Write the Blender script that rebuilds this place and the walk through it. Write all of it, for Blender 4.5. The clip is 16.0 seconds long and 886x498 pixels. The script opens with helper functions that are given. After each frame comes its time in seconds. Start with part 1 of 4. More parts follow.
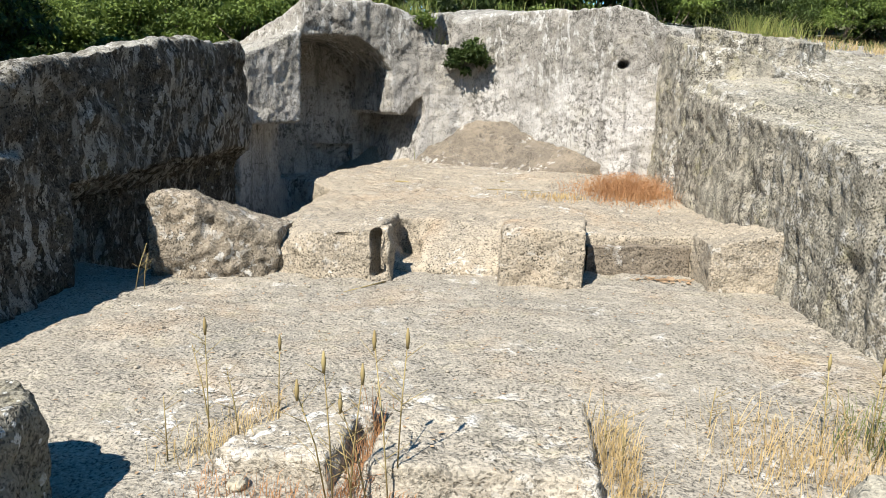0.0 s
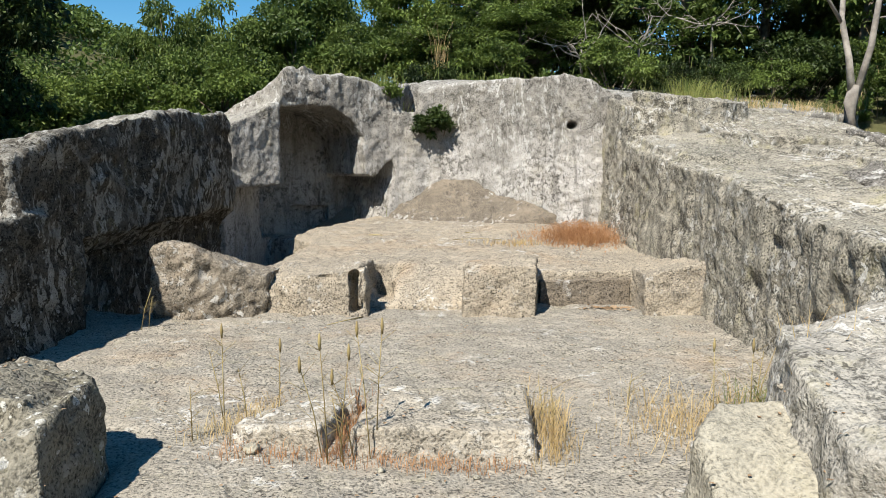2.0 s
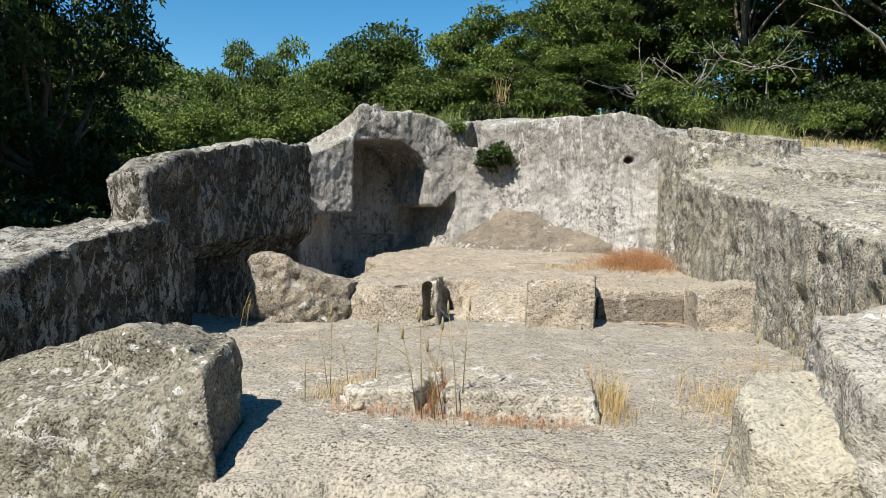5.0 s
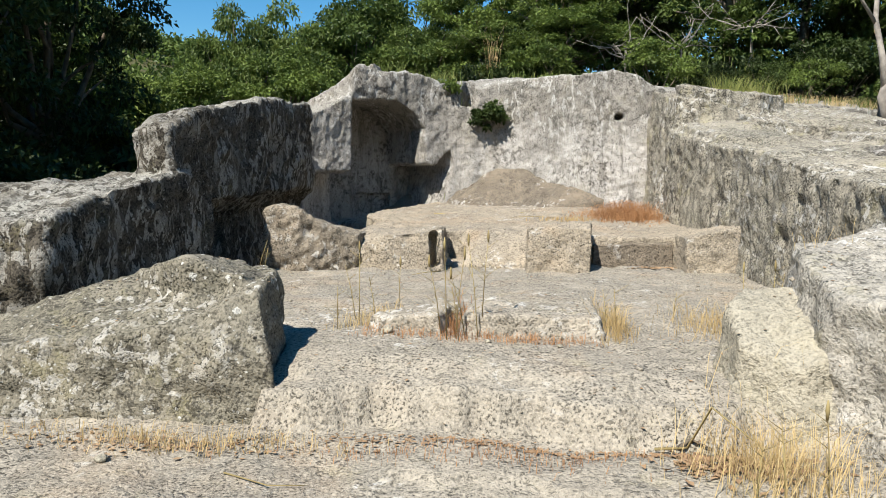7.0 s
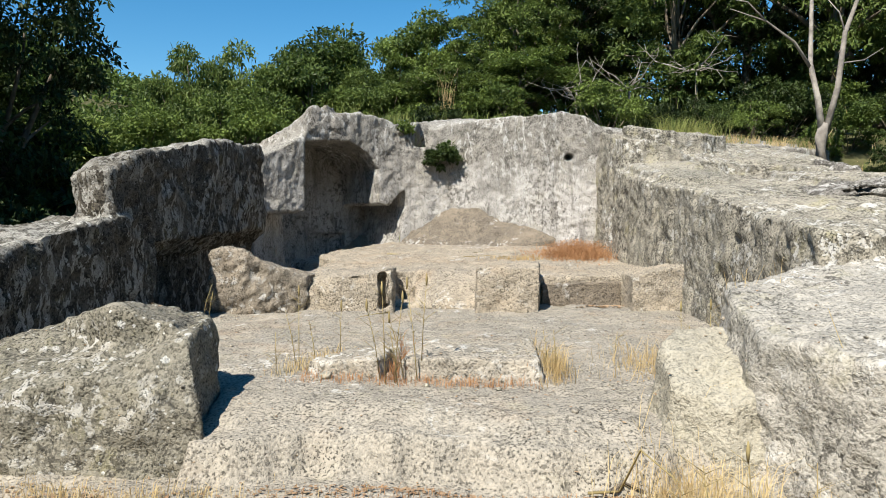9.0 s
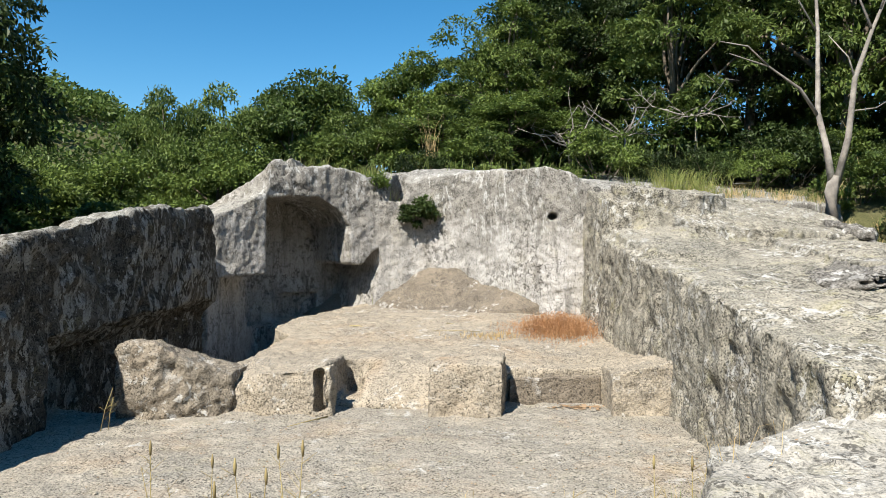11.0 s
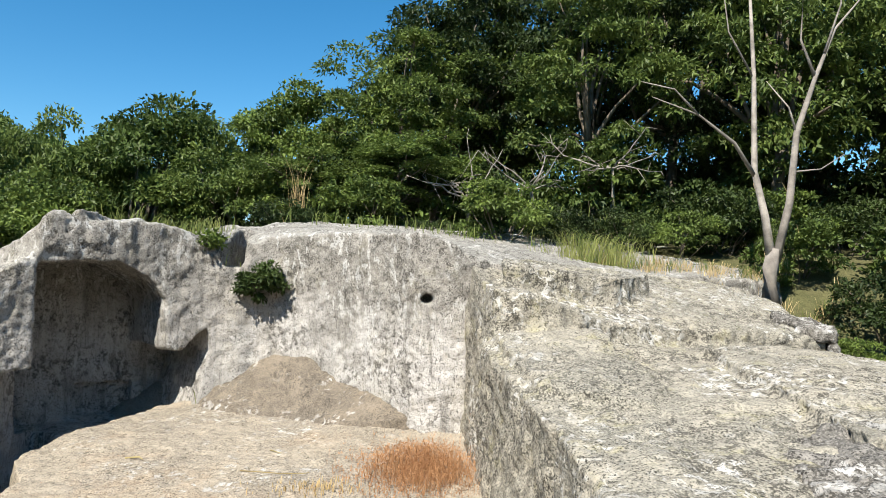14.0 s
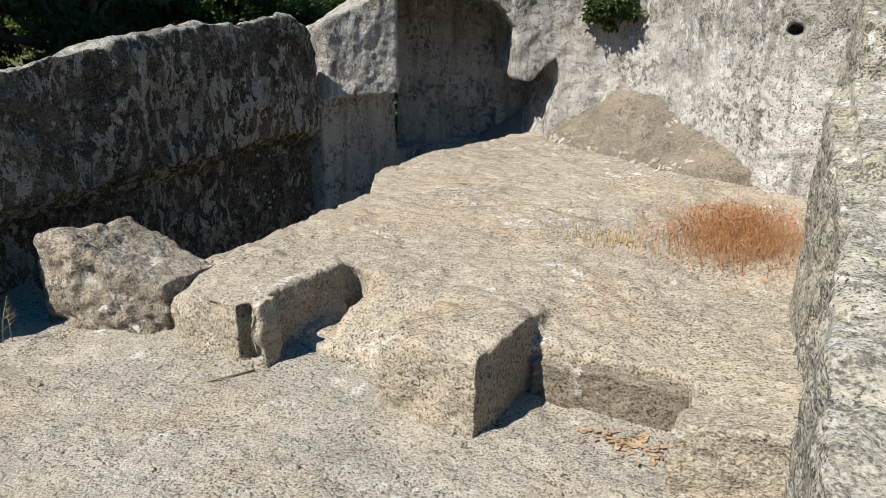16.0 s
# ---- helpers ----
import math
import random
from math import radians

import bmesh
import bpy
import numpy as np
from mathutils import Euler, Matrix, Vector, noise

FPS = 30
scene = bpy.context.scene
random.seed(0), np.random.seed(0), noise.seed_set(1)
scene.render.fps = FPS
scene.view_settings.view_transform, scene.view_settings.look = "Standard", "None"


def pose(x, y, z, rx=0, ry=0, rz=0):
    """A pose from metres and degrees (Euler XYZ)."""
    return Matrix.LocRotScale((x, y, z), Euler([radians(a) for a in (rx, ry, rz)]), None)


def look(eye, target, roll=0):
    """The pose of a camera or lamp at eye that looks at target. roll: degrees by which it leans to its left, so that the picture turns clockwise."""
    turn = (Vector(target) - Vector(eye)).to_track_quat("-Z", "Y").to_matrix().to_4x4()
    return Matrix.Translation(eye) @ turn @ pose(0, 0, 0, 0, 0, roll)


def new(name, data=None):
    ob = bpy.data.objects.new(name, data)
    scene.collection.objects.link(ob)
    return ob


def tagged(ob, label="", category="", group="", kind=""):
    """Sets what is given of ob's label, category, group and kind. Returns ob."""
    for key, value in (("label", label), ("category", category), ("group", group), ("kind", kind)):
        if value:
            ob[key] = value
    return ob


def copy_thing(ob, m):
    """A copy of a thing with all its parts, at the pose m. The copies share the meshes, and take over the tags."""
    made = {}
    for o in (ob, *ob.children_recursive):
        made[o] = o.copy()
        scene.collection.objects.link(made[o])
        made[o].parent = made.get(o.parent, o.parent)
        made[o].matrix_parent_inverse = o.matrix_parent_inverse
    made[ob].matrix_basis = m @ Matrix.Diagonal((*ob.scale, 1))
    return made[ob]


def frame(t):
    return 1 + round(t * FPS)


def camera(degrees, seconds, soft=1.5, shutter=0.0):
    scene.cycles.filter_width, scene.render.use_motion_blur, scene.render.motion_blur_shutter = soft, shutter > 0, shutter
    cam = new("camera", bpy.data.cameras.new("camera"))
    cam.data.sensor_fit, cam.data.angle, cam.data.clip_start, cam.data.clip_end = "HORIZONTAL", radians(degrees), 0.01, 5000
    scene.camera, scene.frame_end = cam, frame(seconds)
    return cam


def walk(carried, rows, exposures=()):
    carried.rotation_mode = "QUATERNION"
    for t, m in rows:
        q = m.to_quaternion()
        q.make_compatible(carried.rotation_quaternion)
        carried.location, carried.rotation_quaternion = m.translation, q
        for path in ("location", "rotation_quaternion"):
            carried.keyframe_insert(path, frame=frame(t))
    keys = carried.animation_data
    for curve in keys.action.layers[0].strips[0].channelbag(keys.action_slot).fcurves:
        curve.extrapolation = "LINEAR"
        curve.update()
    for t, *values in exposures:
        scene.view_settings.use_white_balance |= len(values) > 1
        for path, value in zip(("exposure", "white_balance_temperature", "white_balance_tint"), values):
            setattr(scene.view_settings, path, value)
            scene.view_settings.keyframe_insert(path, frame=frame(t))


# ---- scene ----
cam = camera(63.8, 16.0, soft=0.6)

PATH = [
    (0, (-0.004, -0.07, 1.494), (-0.194, 1.881, 1.097), 1.6),
    (0.5, (-0.029, -0.303, 1.439), (-0.005, 1.669, 1.103), 0.8),
    (1, (-0.01, -0.531, 1.42), (0.052, 1.429, 1.03), 0.8),
    (1.5, (0.078, -0.761, 1.386), (-0.01, 1.217, 1.101), 0.4),
    (2, (0.143, -0.968, 1.397), (0.018, 1.017, 1.18), 0.0),
    (2.5, (0.14, -1.065, 1.395), (0.009, 0.921, 1.202), -0.4),
    (3, (0.052, -1.194, 1.323), (-0.041, 0.8, 1.196), -1.1),
    (3.5, (0.027, -1.355, 1.256), (-0.172, 0.629, 1.099), 1.1),
    (3.7, (0.037, -1.418, 1.25), (-0.15, 0.562, 1.043), 1.7),
    (5.8, (0.005, -1.915, 1.083), (-0.302, 0.061, 1.041), 0.7),
    (5.9, (-0.019, -1.948, 1.068), (-0.232, 0.041, 1.022), 0.5),
    (6, (-0.067, -1.964, 1.051), (-0.288, 0.022, 0.981), 0.2),
    (6.5, (-0.129, -2.086, 1.031), (-0.407, -0.113, 0.859), 0.8),
    (7, (-0.136, -2.193, 1.016), (-0.361, -0.215, 0.822), 0.4),
    (7.5, (-0.117, -2.291, 1.029), (-0.273, -0.303, 0.868), -0.1),
    (8, (-0.088, -2.357, 1.018), (-0.235, -0.367, 0.879), 0.4),
    (8.5, (-0.049, -2.343, 1.036), (-0.142, -0.349, 0.921), 0.5),
    (8.7, (-0.029, -2.293, 1.031), (-0.132, -0.298, 0.943), 0.3),
    (10.8, (0.527, -1.097, 1.567), (0.35, 0.893, 1.477), 0.1),
    (11, (0.56, -0.966, 1.613), (0.412, 1.028, 1.611), -0.0),
    (11.5, (0.637, -0.579, 1.696), (0.266, 1.383, 1.798), 2.0),
    (12, (0.722, -0.153, 1.715), (0.404, 1.819, 1.809), -0.0),
    (12.5, (0.758, 0.324, 1.783), (0.576, 2.314, 1.869), -0.9),
    (13, (0.894, 0.816, 1.84), (0.617, 2.776, 2.128), -0.5),
    (13.5, (1.198, 1.429, 2.067), (1.045, 3.402, 2.356), 0.7),
    (13.8, (1.319, 1.799, 2.226), (1.46, 3.794, 2.278), 0.1),
    (14, (1.39, 1.979, 2.307), (1.454, 3.976, 2.407), 1.1),
    (14.5, (1.599, 2.145, 2.485), (1.407, 4.129, 2.316), 0.2),
    (15, (1.874, 2.271, 2.438), (1.247, 4.125, 2.026), -0.3),
    (15.5, (2.115, 2.5, 2.368), (1.257, 4.182, 1.708), 0.4),
    (16, (2.299, 2.812, 2.412), (1.323, 4.425, 1.746), 0.2),
]
EXPOSURES = [(0.0, 1.0, 6680, 9), (1.2, 0.75, 6680, 9), (8.5, 0.79, 6680, 9), (12.5, 0.96, 6680, 9), (14.0, 0.97, 6680, 9), (15.0, 0.80, 6680, 9), (16.0, 0.74, 6680, 9)]
walk(cam, [(t, look(eye, target, roll)) for t, eye, target, roll in PATH], EXPOSURES)

# world, sun, exposure
SUN_DIR = Vector((0.35, 0.78, -1.0)).normalized()
wd = bpy.data.worlds.new("world")
scene.world = wd
wd.use_nodes = True
wnt = wd.node_tree
sky = wnt.nodes.new("ShaderNodeTexSky")
sky.sky_type, sky.sun_disc = "NISHITA", False
sky.sun_elevation = math.asin(-SUN_DIR.z)
sky.sun_rotation = math.atan2(-SUN_DIR.x, -SUN_DIR.y)
sky.air_density, sky.dust_density, sky.ozone_density = 1.0, 0.0, 4.0
deep = wnt.nodes.new("ShaderNodeHueSaturation")
deep.inputs["Hue"].default_value = 0.492
deep.inputs["Saturation"].default_value = 1.32
wnt.links.new(sky.outputs[0], deep.inputs["Color"])
wnt.links.new(deep.outputs[0], wnt.nodes["Background"].inputs[0])
wnt.nodes["Background"].inputs[1].default_value = 0.085
sun = new("sun", bpy.data.lights.new("sun", "SUN"))
sun.data.energy, sun.data.angle, sun.data.color = 5.0, radians(0.55), (1.0, 0.955, 0.88)
sun.matrix_world = look((0, 0, 20), Vector((0, 0, 20)) + SUN_DIR)


# ---------------------------------------------------------------- materials
class Nodes:
    """Short hand for node materials."""

    def __init__(self, name):
        self.mat = bpy.data.materials.new(name)
        self.mat.use_nodes = True
        self.t = self.mat.node_tree
        self.bsdf = self.t.nodes["Principled BSDF"]
        self.geo = self.t.nodes.new("ShaderNodeNewGeometry").outputs["Position"]

    def put(self, kind, **ins):
        n = self.t.nodes.new(kind)
        for k, v in ins.items():
            s = n.inputs[k.replace("_", " ")]
            if isinstance(v, bpy.types.NodeSocket):
                self.t.links.new(v, s)
            else:
                s.default_value = v
        return n

    def noise(self, scale, detail=4, rough=0.55, stretch=None, distort=0.0):
        vec = self.geo
        if stretch:
            m = self.put("ShaderNodeMapping", Vector=self.geo)
            m.inputs["Scale"].default_value = stretch
            vec = m.outputs[0]
        n = self.put("ShaderNodeTexNoise", Vector=vec, Scale=scale, Detail=detail, Roughness=rough, Distortion=distort)
        return n.outputs["Fac"]

    def ramp(self, fac, lo, hi, a=0.0, b=1.0):
        n = self.put("ShaderNodeMapRange", Value=fac, From_Min=lo, From_Max=hi, To_Min=a, To_Max=b)
        return n.outputs[0]

    def mix(self, fac, a, b):
        n = self.t.nodes.new("ShaderNodeMix")
        n.data_type = "RGBA"
        for s, v in ((n.inputs[0], fac), (n.inputs[6], a), (n.inputs[7], b)):
            if isinstance(v, bpy.types.NodeSocket):
                self.t.links.new(v, s)
            else:
                s.default_value = v if isinstance(v, float) else (*v, 1)
        return n.outputs[2]

    def math(self, op, a, b):
        n = self.t.nodes.new("ShaderNodeMath")
        n.operation = op
        for s, v in zip(n.inputs, (a, b)):
            if isinstance(v, bpy.types.NodeSocket):
                self.t.links.new(v, s)
            else:
                s.default_value = v
        return n.outputs[0]

    def done(self, colour, rough=0.95, height=None, strength=0.5, dist=0.02, spec=0.15):
        if isinstance(colour, bpy.types.NodeSocket):
            self.t.links.new(colour, self.bsdf.inputs["Base Color"])
        else:
            self.bsdf.inputs["Base Color"].default_value = (*colour, 1)
        self.bsdf.inputs["Roughness"].default_value = rough
        self.bsdf.inputs["Specular IOR Level"].default_value = spec
        if height is not None:
            b = self.put("ShaderNodeBump", Strength=strength, Distance=dist, Height=height)
            self.t.links.new(b.outputs[0], self.bsdf.inputs["Normal"])
        return self.mat


def rock_material(name, base, second, pale=0.0, dark=0.0, yellow=0.0, streak=0.0, ochre=0.0, bump=1.0, speck=1.0, spots=0.0, tops=0.0, bloom=0.0, white=(0.54, 0.53, 0.50), black=(0.05, 0.046, 0.04)):
    """Carved tuff: two tones, pits, pale and black lichen, ochre dust. pale, dark, yellow, streak, ochre: 0 to 1, how
    much of each.
    spots: round crusts of white lichen; tops: grey lichen on upward faces, with their sunlit look painted in; bloom:
    white salts low on the wall."""
    n = Nodes(name)
    c = n.mix(n.ramp(n.noise(0.9, 5, 0.65), 0.38, 0.62), base, second)
    c = n.mix(n.ramp(n.noise(5, 4, 0.7), 0.42, 0.62, 0.0, 0.35), c, tuple(min(0.8, v * 1.3) for v in base))
    if bloom:
        z = n.put("ShaderNodeSeparateXYZ", Vector=n.geo).outputs["Z"]
        z = n.math("ADD", z, n.math("MULTIPLY", n.noise(1.6, 5, 0.7, (1.3, 1.3, 0.5)), 2.2))
        c = n.mix(n.ramp(z, 3.35, 2.55, 0.0, bloom), c, (0.50, 0.48, 0.455))
    if ochre:
        c = n.mix(n.ramp(n.noise(0.75, 5, 0.65, None, 0.4), 0.62 - 0.2 * ochre, 0.75, 0.0, 0.7), c, (0.37, 0.255, 0.155))
    if streak:
        c = n.mix(n.ramp(n.noise(5, 5, 0.7, (1.2, 1.2, 0.14)), 0.5, 0.64, 0.0, streak), c, tuple(v * 0.45 for v in second))
    if yellow:
        c = n.mix(n.ramp(n.noise(3.1, 5, 0.75), 0.55, 0.64, 0.0, yellow), c, (0.33, 0.30, 0.14))
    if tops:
        # lichen patches lighten upward faces, painting sunlit tops into the colour
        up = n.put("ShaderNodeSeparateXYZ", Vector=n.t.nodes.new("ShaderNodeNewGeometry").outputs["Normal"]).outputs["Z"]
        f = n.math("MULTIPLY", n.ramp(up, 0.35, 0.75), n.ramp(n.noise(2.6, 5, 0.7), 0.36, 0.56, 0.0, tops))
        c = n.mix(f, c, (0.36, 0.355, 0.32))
    if dark:
        f = n.math("MULTIPLY", n.ramp(n.noise(1.4, 5, 0.7), 0.52 - 0.14 * dark, 0.60 - 0.1 * dark), n.ramp(n.noise(13, 3, 0.65, None, 0.4), 0.56 - 0.08 * dark, 0.585 - 0.08 * dark))
        c = n.mix(n.math("MULTIPLY", f, 0.75), c, black)
    if pale:
        f = n.math("MULTIPLY", n.ramp(n.noise(1.1, 5, 0.7, None, 0.3), 0.55 - 0.12 * pale, 0.62 - 0.12 * pale), n.ramp(n.noise(11, 3, 0.65, (1, 1, 0.4) if streak else None, 0.5), 0.56 - 0.06 * pale, 0.585 - 0.06 * pale))
        c = n.mix(n.math("MULTIPLY", f, 0.85), c, white)
    if spots:
        warp = n.noise(30, 3, 0.6)
        for scale, lim in ((9.0, 0.24), (21.0, 0.22)):
            d = n.put("ShaderNodeTexVoronoi", Vector=n.geo, Scale=scale).outputs["Distance"]
            d = n.math("ADD", d, n.math("MULTIPLY", warp, 0.35))
            f = n.math("MULTIPLY", n.ramp(d, lim + 0.16, lim + 0.12), n.ramp(n.noise(scale * 0.23, 3, 0.6), 0.44, 0.56, 0.0, spots))
            c = n.mix(f, c, (0.58, 0.58, 0.55))
    grain = n.noise(62, 2, 0.55)
    c = n.mix(n.ramp(n.noise(0.55, 5, 0.7, None, 0.5), 0.50, 0.60, 0.0, 0.4), c, tuple(v * f for v, f in zip(second, (0.72, 0.74, 0.76))))
    c = n.mix(n.ramp(n.noise(2.4, 5, 0.75, None, 0.4), 0.53, 0.62, 0.0, 0.5), c, tuple(min(0.8, v * 1.45) for v in base))
    worn = n.ramp(n.noise(1.9, 5, 0.7), 0.36, 0.62, 0.35, 1.0)
    blots = n.noise(27, 3, 0.6, None, 0.3)
    c = n.mix(n.math("MULTIPLY", worn, n.ramp(grain, 0.38, 0.43, 0.95 * speck, 0.0)), c, tuple(v * 0.2 for v in second))
    c = n.mix(n.ramp(grain, 0.54, 0.61, 0.0, 0.6 * speck), c, tuple(min(0.82, v * 1.45) for v in base))
    c = n.mix(n.math("MULTIPLY", worn, n.ramp(blots, 0.60, 0.64, 0.0, 0.7 * speck)), c, tuple(v * 0.13 for v in second))
    h = n.math("ADD", n.math("MULTIPLY", n.noise(14, 4, 0.65), 1.5), n.math("MULTIPLY", n.ramp(blots, 0.54, 0.64), -0.7))
    h = n.math("ADD", h, n.math("MULTIPLY", grain, 0.7))
    return n.done(c, 0.97, h, 0.55 * bump, 0.03)


def plain_material(name, a, b, scale=6, rough=0.9, bump=0.0, through_light=0.0):
    n = Nodes(name)
    inf = n.t.nodes.new("ShaderNodeObjectInfo").outputs["Random"]
    isl = n.t.nodes.new("ShaderNodeNewGeometry").outputs["Random Per Island"]
    f = n.math("ADD", n.math("MULTIPLY", n.ramp(n.noise(scale, 3), 0.35, 0.65), 0.65), n.math("MULTIPLY", isl, 0.35))
    c = n.mix(n.math("MULTIPLY", f, n.ramp(inf, 0, 1, 0.55, 1.35)), a, b)
    m = n.done(c, rough, n.noise(scale * 8) if bump else None, bump, 0.02, 0.25)
    if through_light:
        tr = n.put("ShaderNodeBsdfTranslucent", Color=c)
        mx = n.put("ShaderNodeMixShader", Fac=through_light)
        n.t.links.new(n.bsdf.outputs[0], mx.inputs[1])
        n.t.links.new(tr.outputs[0], mx.inputs[2])
        n.t.links.new(mx.outputs[0], n.t.nodes["Material Output"].inputs["Surface"])
    return m


M_FLOOR = rock_material("floor_tuff", (0.290, 0.262, 0.216), (0.244, 0.226, 0.192), pale=0.12, ochre=0.5, yellow=0.15, speck=1.0)
M_PLAT = rock_material("platform_tuff", (0.308, 0.266, 0.206), (0.266, 0.234, 0.189), pale=0.15, ochre=0.45, speck=1.0)
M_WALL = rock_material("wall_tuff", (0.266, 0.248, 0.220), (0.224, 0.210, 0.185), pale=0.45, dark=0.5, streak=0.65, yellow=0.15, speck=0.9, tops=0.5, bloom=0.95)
# base painted near black for the shaded face; tops keeps sunlit tops pale
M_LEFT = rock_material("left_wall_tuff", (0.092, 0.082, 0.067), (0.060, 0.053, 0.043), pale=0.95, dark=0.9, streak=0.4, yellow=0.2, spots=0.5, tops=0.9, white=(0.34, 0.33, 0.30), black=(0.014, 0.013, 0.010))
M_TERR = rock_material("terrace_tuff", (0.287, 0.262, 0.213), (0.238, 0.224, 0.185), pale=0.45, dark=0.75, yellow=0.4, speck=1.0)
M_BOULD = rock_material("boulder_tuff", (0.193, 0.178, 0.143), (0.158, 0.147, 0.115), pale=0.35, dark=0.6, yellow=0.3, spots=0.95)
M_LEDGE = rock_material("ledge_tuff", (0.32, 0.30, 0.262), (0.262, 0.252, 0.222), pale=0.35, dark=0.12, yellow=0.2, speck=0.7)
M_PALE = rock_material("pale_tuff", (0.325, 0.300, 0.240), (0.285, 0.265, 0.215), yellow=0.1, speck=0.6)
M_SLAB = rock_material("slab_tuff", (0.301, 0.269, 0.220), (0.259, 0.238, 0.196), pale=0.45, dark=0.2, yellow=0.3, speck=0.9)
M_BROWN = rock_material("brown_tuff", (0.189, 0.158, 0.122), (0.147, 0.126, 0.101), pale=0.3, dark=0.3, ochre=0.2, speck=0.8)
M_BLOCK = rock_material("block_tuff", (0.245, 0.210, 0.164), (0.189, 0.164, 0.130), pale=0.3, dark=0.4, ochre=0.4, speck=0.9)
M_FISS = rock_material("fissured_tuff", (0.210, 0.196, 0.175), (0.140, 0.130, 0.115), pale=0.8, dark=1.0)
M_SOIL = rock_material("forest_floor", (0.10, 0.095, 0.045), (0.07, 0.075, 0.03), yellow=0.2, speck=0.5)
M_BARK = plain_material("bark", (0.10, 0.08, 0.06), (0.20, 0.17, 0.13), 9, 0.95, 0.6)
M_DEAD = plain_material("dead_wood", (0.13, 0.115, 0.10), (0.40, 0.36, 0.31), 7, 0.9, 0.5)
M_LEAF = plain_material("oak_leaf", (0.024, 0.048, 0.012), (0.165, 0.225, 0.050), 1.3, 0.5, 0, 0.3)
M_LEAF2 = plain_material("chestnut_leaf", (0.030, 0.056, 0.014), (0.21, 0.275, 0.065), 1.3, 0.5, 0, 0.3)
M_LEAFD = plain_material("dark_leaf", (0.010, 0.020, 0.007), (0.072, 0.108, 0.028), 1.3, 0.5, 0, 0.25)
M_STRAW = plain_material("straw", (0.44, 0.31, 0.14), (0.62, 0.49, 0.27), 3, 0.8, 0, 0.3)
M_RUST = plain_material("rust_weed", (0.30, 0.145, 0.065), (0.50, 0.285, 0.145), 3, 0.85, 0, 0.3)
M_GREENG = plain_material("green_grass", (0.08, 0.13, 0.03), (0.30, 0.31, 0.10), 3, 0.7, 0, 0.3)
M_STALK = plain_material("stalk", (0.20, 0.15, 0.07), (0.36, 0.30, 0.14), 5, 0.9)
M_LITTER = plain_material("leaf_litter", (0.20, 0.12, 0.065), (0.42, 0.31, 0.20), 5, 0.9)


# ---------------------------------------------------------------- shapes
def mesh_object(name, verts, faces, mat, smooth=True):
    me = bpy.data.meshes.new(name)
    me.from_pydata(verts, [], faces)
    me.materials.append(mat)
    if smooth:
        me.shade_smooth()
    return new(name, me)


def part(name, bm, mat, parent, label=""):
    me = bpy.data.meshes.new(name)
    bm.to_mesh(me)
    bm.free()
    me.materials.append(mat)
    me.shade_smooth()
    ob = new(name, me)
    ob.parent = parent
    return tagged(ob, label)


def prism(bm, outline, bottom, lean=0.0):
    """A solid over an outline of (x, y, top) corners, down to bottom; lean widens the foot, in metres a metre."""
    cx = sum(p[0] for p in outline) / len(outline)
    cy = sum(p[1] for p in outline) / len(outline)
    hi = [bm.verts.new(p) for p in outline]
    lo = []
    for x, y, z in outline:
        d = Vector((x - cx, y - cy))
        d = d.normalized() * lean * (z - bottom) if lean else Vector((0, 0))
        lo.append(bm.verts.new((x + d.x, y + d.y, bottom)))
    n = len(outline)
    faces = [bm.faces.new(hi), bm.faces.new(lo[::-1])]
    for i in range(n):
        faces.append(bm.faces.new((hi[i], lo[i], lo[(i + 1) % n], hi[(i + 1) % n])))
    bmesh.ops.triangulate(bm, faces=faces[:1] + faces[1:2])
    bmesh.ops.recalc_face_normals(bm, faces=bm.faces)


def slanted(bm, loop, shift):
    """A solid: a closed loop of 3D corners pushed along shift."""
    a = [bm.verts.new(p) for p in loop]
    b = [bm.verts.new(Vector(p) + Vector(shift)) for p in loop]
    n = len(loop)
    f = [bm.faces.new(a), bm.faces.new(b[::-1])]
    for i in range(n):
        bm.faces.new((a[i], b[i], b[(i + 1) % n], a[(i + 1) % n]))
    bmesh.ops.triangulate(bm, faces=f)
    bmesh.ops.recalc_face_normals(bm, faces=bm.faces)


def rough_noise(p, big, small, seed):
    q = Vector((p[0] + seed * 7.3, p[1] - seed * 3.1, p[2] + seed * 1.7))
    v = big * noise.fractal(q * 1.1, 1.0, 2.1, 3)
    v += small * noise.fractal(q * 5.5, 0.8, 2.1, 5)
    v -= small * 1.2 * max(0.0, noise.noise(q * 9.0) - 0.2)
    v -= small * 3.0 * max(0.0, noise.noise(q * 3.7) - 0.34)
    return v


